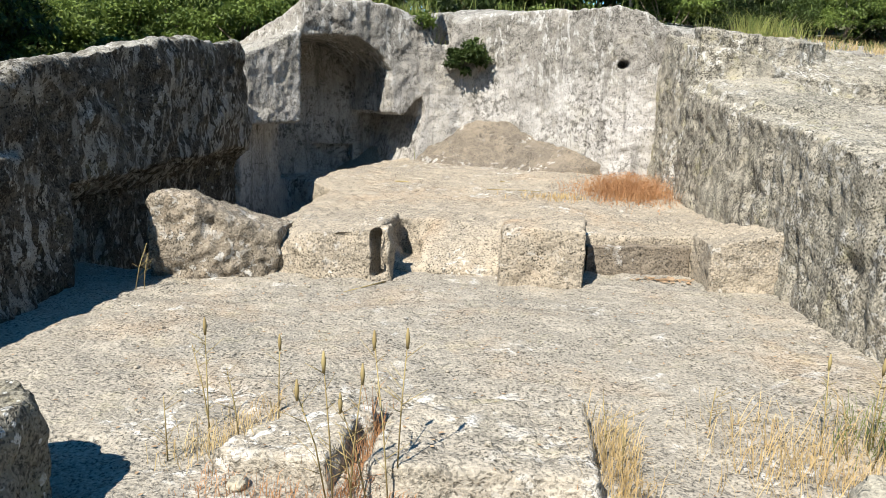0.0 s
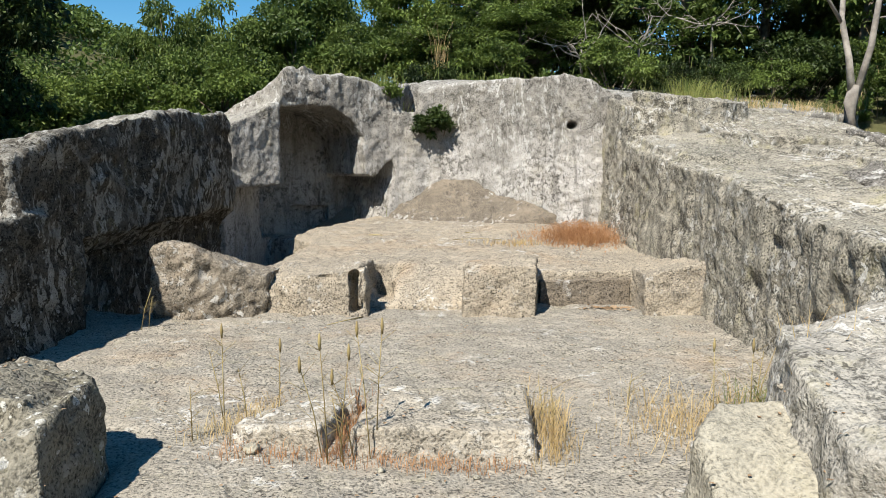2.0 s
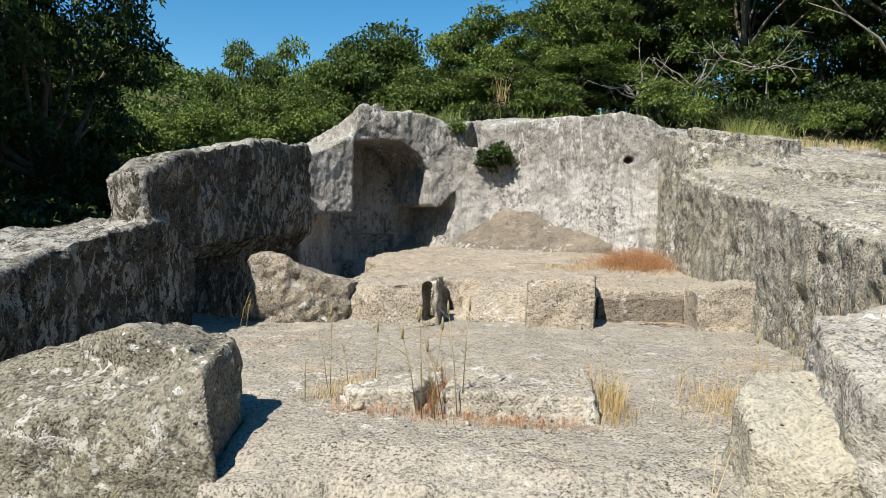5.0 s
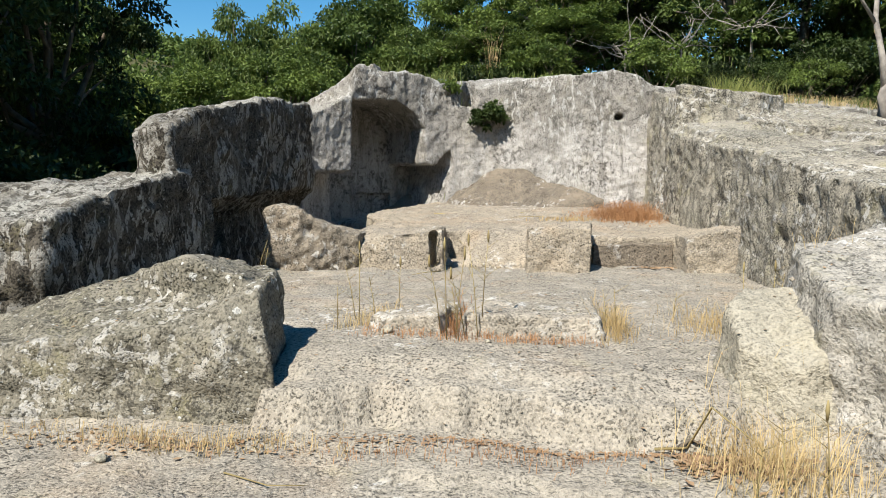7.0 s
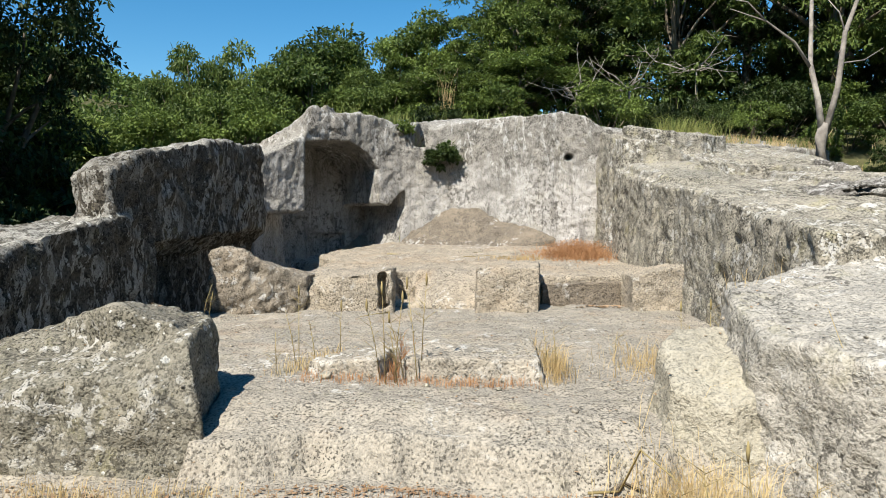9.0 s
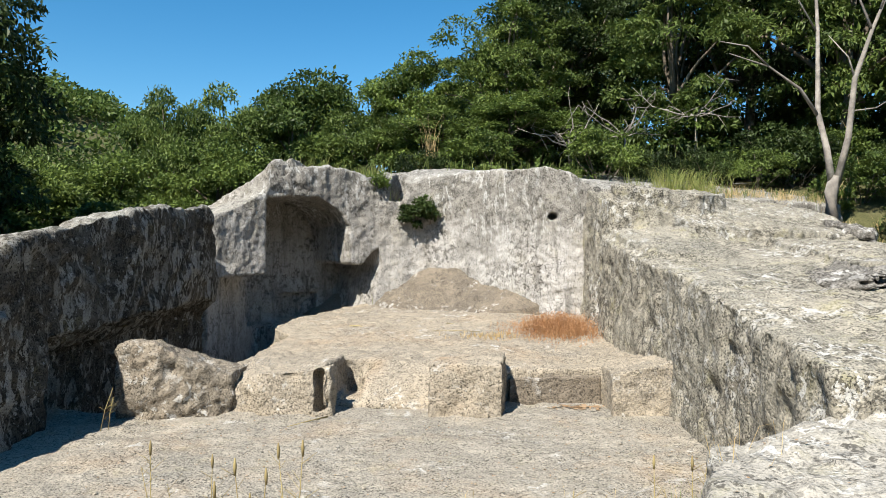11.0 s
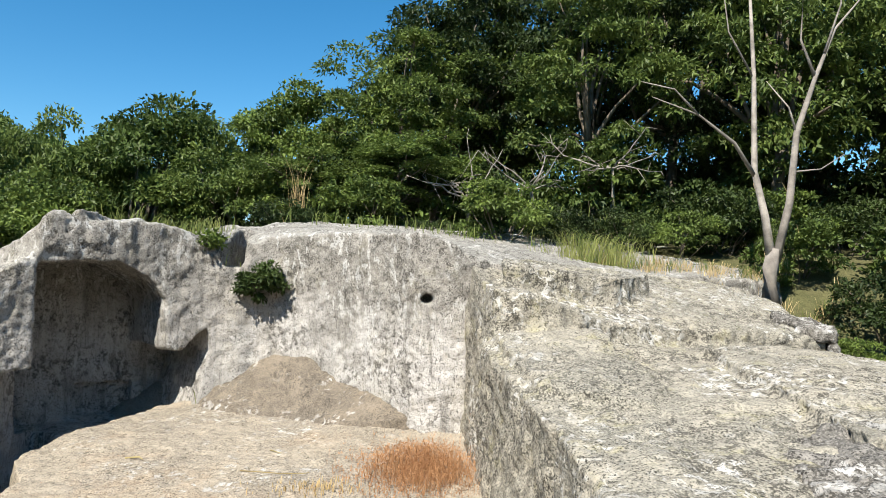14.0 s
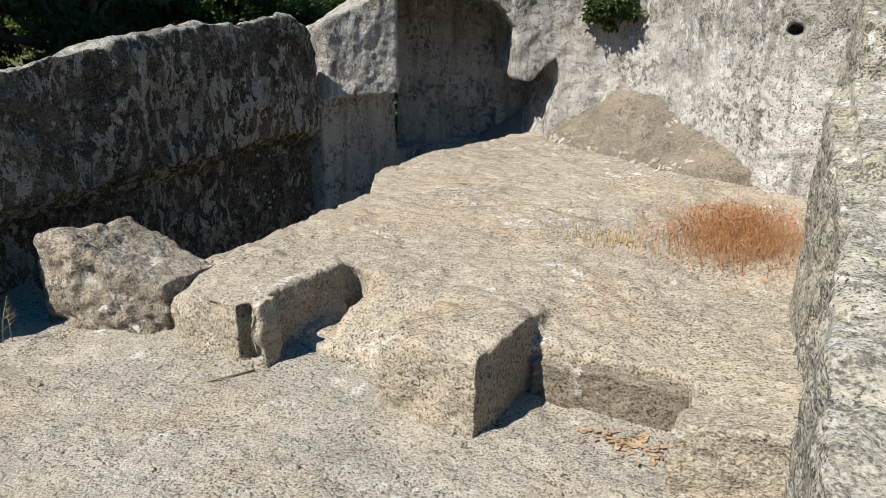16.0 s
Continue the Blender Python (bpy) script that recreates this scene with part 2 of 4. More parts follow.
def rock(name, bm, mat, voxel=0.045, big=0.05, small=0.025, cuts=(), seed=0, smooth=4, beds=0.0, grooves=0.0):
    """Weathered rock: overlapping solids melted into one skin, cut, softened at the edges and roughened; beds: ledges of level strata, grooves: upright tool marks, in metres."""
    me = bpy.data.meshes.new(name)
    bm.to_mesh(me)
    bm.free()
    ob = new(name, me)
    cutters = []
    if cuts:
        m = ob.modifiers.new("skin", "REMESH")
        m.mode, m.voxel_size = "VOXEL", voxel * 1.3
        for c in cuts:
            cm = bpy.data.meshes.new("cutter")
            c.to_mesh(cm)
            c.free()
            co = new("cutter", cm)
            cutters.append(co)
            b = ob.modifiers.new("cut", "BOOLEAN")
            b.operation, b.solver, b.object = "DIFFERENCE", "EXACT", co
    m = ob.modifiers.new("skin", "REMESH")
    m.mode, m.voxel_size = "VOXEL", voxel
    s = ob.modifiers.new("soft", "SMOOTH")
    s.factor, s.iterations = 0.5, smooth
    done = bpy.data.meshes.new_from_object(ob.evaluated_get(bpy.context.evaluated_depsgraph_get()))
    ob.modifiers.clear()
    for co in cutters:
        bpy.data.objects.remove(co)
    ob.data = done
    done.name = name
    k = len(done.vertices)
    co = np.empty(k * 3)
    no = np.empty(k * 3)
    done.vertices.foreach_get("co", co)
    done.vertex_normals.foreach_get("vector", no)
    co, no = co.reshape(-1, 3), no.reshape(-1, 3)
    d = np.array([rough_noise(p, big, small, seed) for p in co])
    if beds:
        d += [beds * max(-1.0, min(1.0, 3.0 * noise.noise(Vector((x * 0.8, y * 0.8, z * 6.5 + seed))))) * max(0.0, up - 0.3) for (x, y, z), up in zip(co, no[:, 2])]
    if grooves:
        d += [grooves * noise.fractal(Vector((x * 6.5 + seed, y * 6.5, z * 0.9 + y * 0.5)), 0.8, 2.1, 3) * (1 - abs(up)) for (x, y, z), up in zip(co, no[:, 2])]
    co = co + no * d[:, None]
    done.vertices.foreach_set("co", co.ravel())
    done.materials.clear()
    done.materials.append(mat)
    done.shade_smooth()
    done.update()
    return ob


def bm_new():
    return bmesh.new()


# ---------------------------------------------------------------- ground
def step(v, a, b):
    t = np.clip((v - a) / (b - a), 0, 1)
    return t * t * (3 - 2 * t)


def ground_height(x, y):
    w = y + 0.04 * np.sin(x * 3.1) + 0.025 * np.sin(x * 8.3) + 0.015 * np.sin(x * 23 + y * 9)
    w = w - 0.7 * step(-x, 1.5, 1.7)
    z = -0.30 + 0.20 * step(w, 1.33, 1.43) + 0.08 * step(w, 1.42, 1.80) - 0.05 * step(-y, 0.0, 4.0)
    z = z + 0.035 * step(w, 0.70, 0.78) * (1 - step(w, 1.12, 1.22)) * step(x + 0.1 * np.sin(y * 9), -0.75, -0.6)
    z = z - 0.9 * step(-x, 5.0, 9.0) - 0.10 * np.clip(-x - 9, 0, 25)
    z = z - 0.95 * step(-x, 2.15, 2.5) * step(x, -4.7, -4.3) * step(y, 5.9, 6.4) * (1 - step(y, 12.5, 13.0))
    up = step(y, 11.5, 15.5) * step(x, -4.5, -0.5)
    z = z + 3.1 * up
    z = z + 1.1 * step(x, 4.0, 7.0) * step(y, 4.0, 11.0) * (1 - up)
    z = z + 0.12 * np.clip(y - 16, 0, 30) * step(x, -6, 6)
    bearing = np.degrees(np.arctan2(x, y))
    dist = np.hypot(x, y)
    hill = (6 + 26 * step(-bearing, 4, 40)) * step(dist, 38, 150) + 10 * step(dist, 60, 300)
    return z + hill


def axis(lo, hi, fine, far, k):
    inner = np.arange(lo, hi + fine / 2, fine)
    grow = np.geomspace(fine * 2, far, k)
    return np.concatenate([(lo - grow)[::-1], inner, hi + grow])


gx = axis(-4.2, 2.6, 0.035, 900, 60)
gy = axis(-0.6, 7.2, 0.035, 900, 60)
XX, YY = np.meshgrid(gx, gy)
ZZ = ground_height(XX, YY)
gv = np.stack([XX.ravel(), YY.ravel(), ZZ.ravel()], 1)
for row in gv:
    if -8 < row[0] < 9 and -6 < row[1] < 17:
        if 0.5 < row[1] < 1.9:
            row[2] = float(ground_height(row[0], row[1] + 0.10 * noise.fractal(Vector((row[0] * 1.6, row[1] * 1.6, 5.0)), 0.8, 2.0, 4)))
        row[2] += rough_noise(row, 0.028, 0.016, 3)
nx, ny = len(gx), len(gy)
gi = np.arange(nx * ny).reshape(ny, nx)
gf = np.stack([gi[:-1, :-1], gi[:-1, 1:], gi[1:, 1:], gi[1:, :-1]], -1).reshape(-1, 4)
ground = mesh_object("ground", gv.tolist(), gf.tolist(), M_FLOOR)
ground.data.materials.append(M_SOIL)
cxy = gv[gf].mean(1)
wild = (cxy[:, 0] < -5.2) | (cxy[:, 0] > 6.6) | (cxy[:, 1] > 14.6) | (cxy[:, 1] < -9)
ground.data.polygons.foreach_set("material_index", wild.astype(np.int32))
tagged(ground, "pale tan worn tuff ground with a rock-cut floor", "ground", kind="structure")

# ---------------------------------------------------------------- platform with its carved blocks
bm = bm_new()
prism(bm, [(-2.25, 6.45, .36), (-1.12, 7.08, .37), (-0.6, 6.86, .38), (-0.05, 6.7, .37), (0.7, 6.62, .34), (2.3, 6.70, .36), (2.35, 9.4, .44), (2.3, 11.0, .66), (0.4, 12.3, .60), (-1.7, 12.9, .55), (-2.2, 12.7, .48), (-2.85, 10.8, .43), (-2.80, 9.6, .41), (-2.35, 8.9, .40), (-2.3, 7.4, .38)], -1.2)
prism(bm, [(-2.08, 6.0, .22), (-1.8, 5.92, .38), (-1.16, 5.86, .46), (-1.14, 7.0, .42), (-2.2, 6.9, .38)], -1.2)
prism(bm, [(-1.14, 5.93, .42), (-1.05, 5.95, .46), (-1.05, 6.14, .48), (-1.14, 6.14, .46)], -1.2)
prism(bm, [(-1.15, 6.35, .0), (-0.05, 6.30, .02), (-0.05, 6.75, .37), (-0.55, 6.9, .39), (-1.15, 7.0, .05)], -1.2)
prism(bm, [(-0.10, 5.96, .50), (0.64, 5.92, .50), (0.66, 6.5, .54), (0.62, 7.0, .42), (-0.1, 7.1, .40)], -1.2)
prism(bm, [(1.68, 6.02, .40), (2.5, 6.05, .58), (2.5, 7.2, .46), (1.68, 7.1, .37)], -1.2)
slit = bm_new()
prism(slit, [(-1.205, 5.6, .42), (-1.135, 5.6, .42), (-1.135, 6.1, .43), (-1.205, 6.1, .43)], 0.0)
bay = bm_new()
prism(bay, [(-1.05, 6.08, .9), (-0.85, 6.0, .9), (-0.85, 6.8, .9), (-1.0, 7.0, .9), (-1.10, 7.0, .9)], 0.02)
platform = rock("platform", bm, M_PLAT, 0.021, 0.03, 0.022, cuts=(bay, slit), seed=1, smooth=2)
tagged(platform, "raised tan tuff platform with rough carved front blocks", "rock platform", kind="structure")

bm = bm_new()
prism(bm, [(-3.08, 5.62, .68), (-2.75, 5.66, .70), (-2.45, 5.78, .50), (-2.06, 5.96, .38), (-2.06, 6.5, .38), (-2.5, 6.5, .44), (-3.05, 6.45, .62)], -1.2, 0.02)
tagged(rock("rock_block", bm, M_BLOCK, 0.022, 0.05, 0.035, seed=2, smooth=5), "rough brown-grey tuff block beside a dark trench", "rock")

bm = bm_new()
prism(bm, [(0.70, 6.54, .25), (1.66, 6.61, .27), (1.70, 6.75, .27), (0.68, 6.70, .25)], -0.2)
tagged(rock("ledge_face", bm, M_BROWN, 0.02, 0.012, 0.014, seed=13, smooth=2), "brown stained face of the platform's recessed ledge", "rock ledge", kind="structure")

# ---------------------------------------------------------------- left wall
bm = bm_new()
prism(bm, [(-3.45, 4.25, 1.50), (-3.5, 5.0, 1.74), (-3.58, 6.4, 1.98), (-3.62, 8.0, 2.18), (-3.66, 9.2, 2.20), (-3.8, 9.8, 2.02), (-4.6, 9.9, 1.9), (-4.5, 7.5, 1.95), (-4.15, 5.2, 1.62), (-3.85, 4.25, 1.46)], -1.3, 0.03)
prism(bm, [(-3.25, 2.15, .74), (-3.35, 3.2, .96), (-3.38, 4.6, 1.10), (-4.6, 4.8, 1.05), (-4.75, 2.6, .80), (-4.3, 1.8, .72)], -1.3, 0.01)
recess = bm_new()
slanted(recess, [(-2.6, 5.3, -1.4), (-2.6, 5.3, 0.72), (-3.55, 5.3, 0.78), (-3.86, 5.3, 0.55), (-3.9, 5.3, -1.4)], (-0.15, 5.0, 0.12))
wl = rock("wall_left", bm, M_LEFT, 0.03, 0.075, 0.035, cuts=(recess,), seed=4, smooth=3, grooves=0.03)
tagged(wl, "lichen-stained carved tuff wall, painted dark as if shaded, stepped along its top", "rock wall", kind="structure")

# ---------------------------------------------------------------- back wall with its niche
bm = bm_new()
prism(bm, [(-3.95, 10.22, 2.15), (-3.36, 10.95, 2.58), (-3.30, 11.1, 3.06), (-2.72, 11.5, 3.10), (-2.15, 12.05, 3.08), (-1.75, 12.33, 2.98), (-1.45, 12.42, 2.62), (-1.25, 12.5, 2.3), (-1.1, 14.0, 3.2), (-2.0, 14.8, 3.3), (-3.8, 13.8, 2.9), (-4.8, 11.6, 2.3), (-4.5, 10.1, 1.9)], -1.3, 0.0)
prism(bm, [(-3.38, 11.0, 3.02), (-3.25, 11.05, 3.2), (-2.98, 11.3, 3.24), (-3.0, 12.2, 3.18), (-3.7, 12.0, 2.9)], 2.66)
prism(bm, [(-2.9, 11.32, 3.0), (-2.45, 11.72, 3.12), (-2.6, 12.5, 3.2), (-3.0, 12.2, 3.1)], 2.72)
prism(bm, [(-1.7, 12.45, 1.9), (-1.2, 12.36, 2.15), (-1.02, 12.44, 2.85), (-0.72, 12.42, 2.97), (-0.1, 12.12, 3.0), (0.55, 11.55, 3.0), (1.35, 10.75, 2.98), (1.75, 10.55, 2.85), (2.2, 10.6, 2.6), (3.4, 11.0, 2.45), (5.0, 12.4, 2.50), (7.2, 13.2, 2.46), (6.8, 17.0, 3.2), (1.0, 16.5, 3.5), (-1.2, 15.0, 3.4), (-1.6, 13.2, 3.0)], -1.3, 0.01)
# niche: outline in the slanting plane of its mouth
NA, NB = Vector((-3.42, 11.05, 0)), Vector((-1.55, 12.52, 0))
NDIR = (NB - NA).normalized()
NIN = Vector((-NDIR.y, NDIR.x, 0))


def mouth(s, z, out=0.0):
    p = NA + NDIR * s - NIN * out
    return (p.x, p.y, z)


niche = bm_new()
slanted(niche, [mouth(s, z, 0.9) for s, z in ((0, .15), (0, 2.50), (0.95, 2.54), (1.45, 2.28), (1.62, 2.05), (1.66, 1.34), (1.9, 1.30), (2.22, 1.66), (2.26, 1.3), (2.16, .9), (2.0, .15))], NIN * 2.6)
under = bm_new()
prism(under, [(-4.1, 9.6, 1.12), (-3.05, 9.6, 1.17), (-2.95, 11.7, 1.2), (-4.0, 12.3, 1.15)], -0.6)
hole = bm_new()
slanted(hole, [(1.48 + .075 * math.cos(a), 10.2, 2.13 + .06 * math.sin(a)) for a in np.linspace(0, 2 * math.pi, 11)[:-1]], (0, 0.75, 0))
cleft = bm_new()
prism(cleft, [(-1.50, 12.0, 4), (-1.24, 12.0, 4), (-1.18, 13.4, 4), (-1.44, 13.4, 4)], 2.5)
cap_joint, cap_split = bm_new(), bm_new()
slanted(cap_joint, [mouth(-0.4, 2.70, 0.6), mouth(-0.4, 2.75, 0.6), mouth(0.92, 2.715, 0.6), mouth(0.95, 2.67, 0.6)], NIN * 0.95)
slanted(cap_split, [mouth(0.28, 2.7, 0.6), mouth(0.34, 2.7, 0.6), mouth(0.46, 3.5, 0.6), mouth(0.38, 3.5, 0.6)], NIN * 1.1)
low = bm_new()
prism(low, [(-3.0, 11.9, .72), (-2.5, 12.3, .72), (-3.2, 13.6, .72), (-3.9, 13.1, .72)], 0.2)
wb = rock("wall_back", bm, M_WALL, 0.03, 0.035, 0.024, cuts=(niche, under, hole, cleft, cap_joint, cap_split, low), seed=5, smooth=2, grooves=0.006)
tagged(wb, "grey streaked tuff back wall with an arched dark niche", "rock wall", kind="structure")

bm = bm_new()
prism(bm, [(-1.75, 12.9, 1.0), (-1.2, 12.6, 1.12), (-0.75, 12.55, 1.34), (-0.1, 12.25, 1.32), (0.45, 11.75, 1.08), (1.45, 10.8, .72), (0.6, 10.9, .54), (-0.6, 11.55, .52), (-1.75, 12.15, .48)], -0.2)
tagged(rock("foot_slope", bm, M_BROWN, 0.03, 0.04, 0.022, seed=14, smooth=3), "brown earthy slope at the foot of the back wall", "rock slope", kind="structure")

# ---------------------------------------------------------------- right wall and terrace
bm = bm_new()
prism(bm, [(2.32, 2.9, .95), (2.38, 4.2, 1.08), (2.30, 5.2, 1.27), (2.26, 6.5, 1.42), (2.10, 7.6, 1.58), (1.99, 8.9, 1.78), (2.3, 9.4, 1.8), (5.8, 9.6, 1.70), (6.2, 7.0, 1.5), (6.0, 3.0, 1.0)], -0.5, 0.04)
prism(bm, [(2.12, 8.95, 2.26), (2.05, 9.8, 2.40), (2.0, 10.9, 2.62), (6.0, 13.4, 2.50), (6.2, 11.5, 2.18), (6.0, 9.9, 1.78), (3.2, 9.1, 1.95), (2.75, 8.85, 2.16)], -0.5, 0.05)
prism(bm, [(2.28, 7.2, 1.58), (3.0, 6.9, 1.55), (3.3, 7.4, 1.60), (3.15, 8.9, 1.90), (2.1, 8.9, 1.88)], 0.5)
prism(bm, [(4.0, 6.0, 1.5), (4.2, 9.0, 1.75), (5.9, 9.6, 1.70), (6.2, 5.5, 1.45)], 0)
prism(bm, [(2.3, 9.7, 2.55), (3.6, 9.9, 2.40), (4.2, 10.6, 2.5), (2.4, 10.6, 2.66)], 1.0)
wr = rock("wall_right", bm, M_TERR, 0.03, 0.045, 0.028, seed=6, smooth=2, beds=0.03, grooves=0.03)
tagged(wr, "grey lichened tuff wall rising to a sloping terrace", "rock wall", kind="structure")

# ---------------------------------------------------------------- loose rocks
bm = bm_new()
prism(bm, [(-1.46, 1.42, .04), (-1.60, 1.62, .42), (-1.70, 2.2, .45), (-2.05, 2.35, .50), (-2.6, 2.2, .42), (-3.4, 2.0, .16), (-4.2, 1.8, .0), (-4.2, 1.36, -.08), (-2.9, 1.36, .10), (-2.1, 1.40, .20)], -0.5, 0.10)
prism(bm, [(-1.75, 1.75, .46), (-2.1, 1.75, .55), (-2.5, 1.9, .46), (-2.1, 2.2, .52), (-1.78, 2.15, .45)], -0.2, 0.05)
tagged(rock("boulder", bm, M_BOULD, 0.024, 0.04, 0.028, seed=7, smooth=9), "big grey boulder spotted with white and black lichen", "boulder")

bm = bm_new()
prism(bm, [(1.42, 1.5, .46), (1.44, 2.05, .58), (1.62, 2.7, .62), (2.5, 3.0, .75), (4.2, 3.0, .85), (4.2, 0.6, .55), (2.6, 0.5, .45), (1.75, 0.9, .40)], -0.5, 0.12)
tagged(rock("rock_ledge", bm, M_LEDGE, 0.024, 0.045, 0.028, seed=8, smooth=4), "flat-topped grey tuff ledge with rough sides", "rock")

bm = bm_new()
prism(bm, [(0.98, 1.62, .16), (0.99, 1.95, .36), (1.14, 2.15, .42), (1.5, 2.12, .42), (1.52, 1.5, .20), (1.25, 1.42, .10)], -0.5, 0.14)
tagged(rock("pale_rock", bm, M_PALE, 0.024, 0.035, 0.022, seed=9, smooth=22), "smooth cream-coloured rock leaning on a ledge", "rock")

bm = bm_new()
prism(bm, [(-0.52, 2.42, .13), (0.36, 2.42, .14), (0.37, 3.15, .14), (-0.5, 3.12, .12)], -0.15, 0.2)
tagged(rock("stone_slab", bm, M_SLAB, 0.018, 0.02, 0.022, seed=10, smooth=3), "large rough pale stone slab lying on the floor", "stone slab", "slabs on the floor")
bm = bm_new()
prism(bm, [(-1.18, 2.52, .09), (-0.68, 2.42, .12), (-0.66, 2.95, .12), (-0.98, 3.0, .10)], -0.15, 0.2)
prism(bm, [(-0.78, 2.85, .12), (-0.58, 2.88, .13), (-0.6, 3.12, .12), (-0.76, 3.1, .12)], -0.15, 0.1)
tagged(rock("stone_slab", bm, M_SLAB, 0.018, 0.02, 0.022, seed=11, smooth=3), "smaller broken pale stone slab with dry weeds beside it", "stone slab", "slabs on the floor")

bm = bm_new()
prism(bm, [(3.35, 5.3, 1.30), (4.1, 5.2, 1.42), (4.6, 5.9, 1.50), (4.2, 6.5, 1.50), (3.5, 6.2, 1.40)], 0.6, 0.1)
slots = []
for k in range(4):
    z = 0.96 + 0.09 * k
    slot = bm_new()
    slanted(slot, [(3.1, 4.9, z), (4.7, 5.0, z + 0.12), (4.7, 5.0, z + 0.16), (3.8, 5.0, z + 0.115)], (0.15 * (k % 2), 0.62 - 0.06 * (k % 3), 0.06))
    slots.append(slot)
tagged(rock("fissured_rock", bm, M_FISS, 0.02, 0.06, 0.045, cuts=tuple(slots), seed=15, smooth=1), "dark fissured grey rock outcrop on the terrace", "rock")

bm = bm_new()
prism(bm, [(5.5, 10.1, 2.0), (6.0, 9.75, 1.86), (6.35, 10.4, 1.88), (5.8, 10.9, 2.12)], 1.0, 0.1)
dent = bm_new()
slanted(dent, [(5.65, 9.4, 1.62), (5.95, 9.4, 1.60), (6.0, 9.4, 1.76), (5.7, 9.4, 1.74)], (0.05, 0.75, 0.0))
tagged(rock("outcrop", bm, M_FISS, 0.026, 0.06, 0.05, cuts=(dent,), seed=16, smooth=2), "pitted grey rock on the terrace's outer edge", "rock")

# ---------------------------------------------------------------- trees
rng = np.random.default_rng(7)


def tube(bm, points, radii, sides=7):
    rings = []
    for i, (p, r) in enumerate(zip(points, radii)):
        p = Vector(p)
        a = Vector(points[max(i - 1, 0)])
        b = Vector(points[min(i + 1, len(points) - 1)])
        q = (b - a).to_track_quat("Z", "Y")
        rings.append([bm.verts.new(p + q @ Vector((r * math.cos(t), r * math.sin(t), 0))) for t in [2 * math.pi * k / sides for k in range(sides)]])
    for u, v in zip(rings, rings[1:]):
        for k in range(sides):
            bm.faces.new((u[k], u[(k + 1) % sides], v[(k + 1) % sides], v[k]))
    bm.faces.new(rings[0][::-1])
    bm.faces.new(rings[-1])


def limb(start, end, bend, k=6):
    start, end = Vector(start), Vector(end)
    side = Vector(rng.normal(size=3)) * bend
    return [start.lerp(end, i / k) + side * math.sin(math.pi * i / k) + Vector(rng.normal(size=3)) * bend * 0.18 * (0 < i < k) for i in range(k + 1)]


def leaves(centres, normals, length, width, droop=0.3):
    """Folded leaf blades, each two quads round its midrib."""
    k = len(centres)
    d = rng.normal(size=(k, 3))
    d[:, 2] -= droop
    d += normals * 0.8
    d /= np.linalg.norm(d, axis=1)[:, None]
    s = np.cross(d, rng.normal(size=(k, 3)) * 0.5 + np.array([0, 0, 1.0]))
    s /= np.linalg.norm(s, axis=1)[:, None] + 1e-9
    n = np.cross(s, d)
    L = (length * rng.uniform(0.6, 1.25, k))[:, None]
    W = (width * rng.uniform(0.7, 1.2, k))[:, None]
    base, tip = centres, centres + d * L - n * L * 0.12
    mid = centres + d * L * 0.45
    v = np.stack([base, mid + s * W + n * W * 0.35, tip, mid - s * W + n * W * 0.35], 1).reshape(-1, 3)
    i = np.arange(k)[:, None] * 4
    f = np.concatenate([i + np.array([[0, 1, 2]]), i + np.array([[0, 2, 3]])], 0)
    return v, f


def crown_points(clumps, per, rx, rz, cz, clump_r, seed):
    """Leafy domes set round an uneven crown: their centres, the leaves' places and outward directions."""
    g = np.random.default_rng(seed)
    d = g.normal(size=(clumps, 3))
    d /= np.linalg.norm(d, axis=1)[:, None]
    d[:, 2] = np.abs(d[:, 2]) * np.where(g.random(clumps) < 0.68, 1, -0.8)
    r = g.uniform(0.55, 0.95, clumps)
    lump = np.array([1 + 0.35 * noise.noise(Vector(q) * 1.8 + Vector((seed * 5.1, 0, 0))) for q in d])
    c = d * (r * lump)[:, None] * np.array([rx, rx, rz]) + np.array([0, 0, cz])
    u = g.normal(size=(clumps, per, 3))
    u /= np.linalg.norm(u, axis=2)[:, :, None]
    u[:, :, 2] = np.abs(u[:, :, 2]) - 0.25
    size = clump_r * g.uniform(0.6, 1.3, clumps)[:, None, None]
    o = u * size * g.uniform(0.55, 1.1, (clumps, per, 1)) * np.array([1, 1, 0.7])
    p = (c[:, None, :] + o).reshape(-1, 3)
    nrm = np.repeat(d, per, 0) * 0.3 + u.reshape(-1, 3) * 0.8
    return c, p, nrm


def make_tree(label, mat, height, rx, rz, clumps, per, seed, leaf=0.2, wide=0.05, spread=0.5):
    tree = new("tree")
    cz = height - rz
    c, p, nrm = crown_points(clumps, per, rx, rz, cz, spread, seed)
    v, f = leaves(p, nrm, leaf, wide)
    crown = mesh_object("crown", v.tolist(), f.tolist(), mat, False)
    crown.parent = tree
    bm = bm_new()
    fork = Vector((rng.normal() * 0.2, rng.normal() * 0.2, cz - rz * 0.55))
    tube(bm, limb((0, 0, -0.6), fork, 0.12), np.linspace(0.17, 0.11, 7), 8)
    trunk = part("trunk", bm, M_BARK, tree)
    for q in c[:: max(1, clumps // 14)]:
        bm = bm_new()
        tube(bm, limb(fork, q, 0.22), np.linspace(0.075, 0.012, 7), 5)
        part("limb", bm, M_BARK, trunk)
    return tagged(tree, label, "tree", "forest trees")


def stand(ob, x, y, z, turn, s=1.0, sz=None):
    ob.matrix_world = pose(x, y, z, 0, 0, turn) @ Matrix.Diagonal((s, s, sz or s, 1))


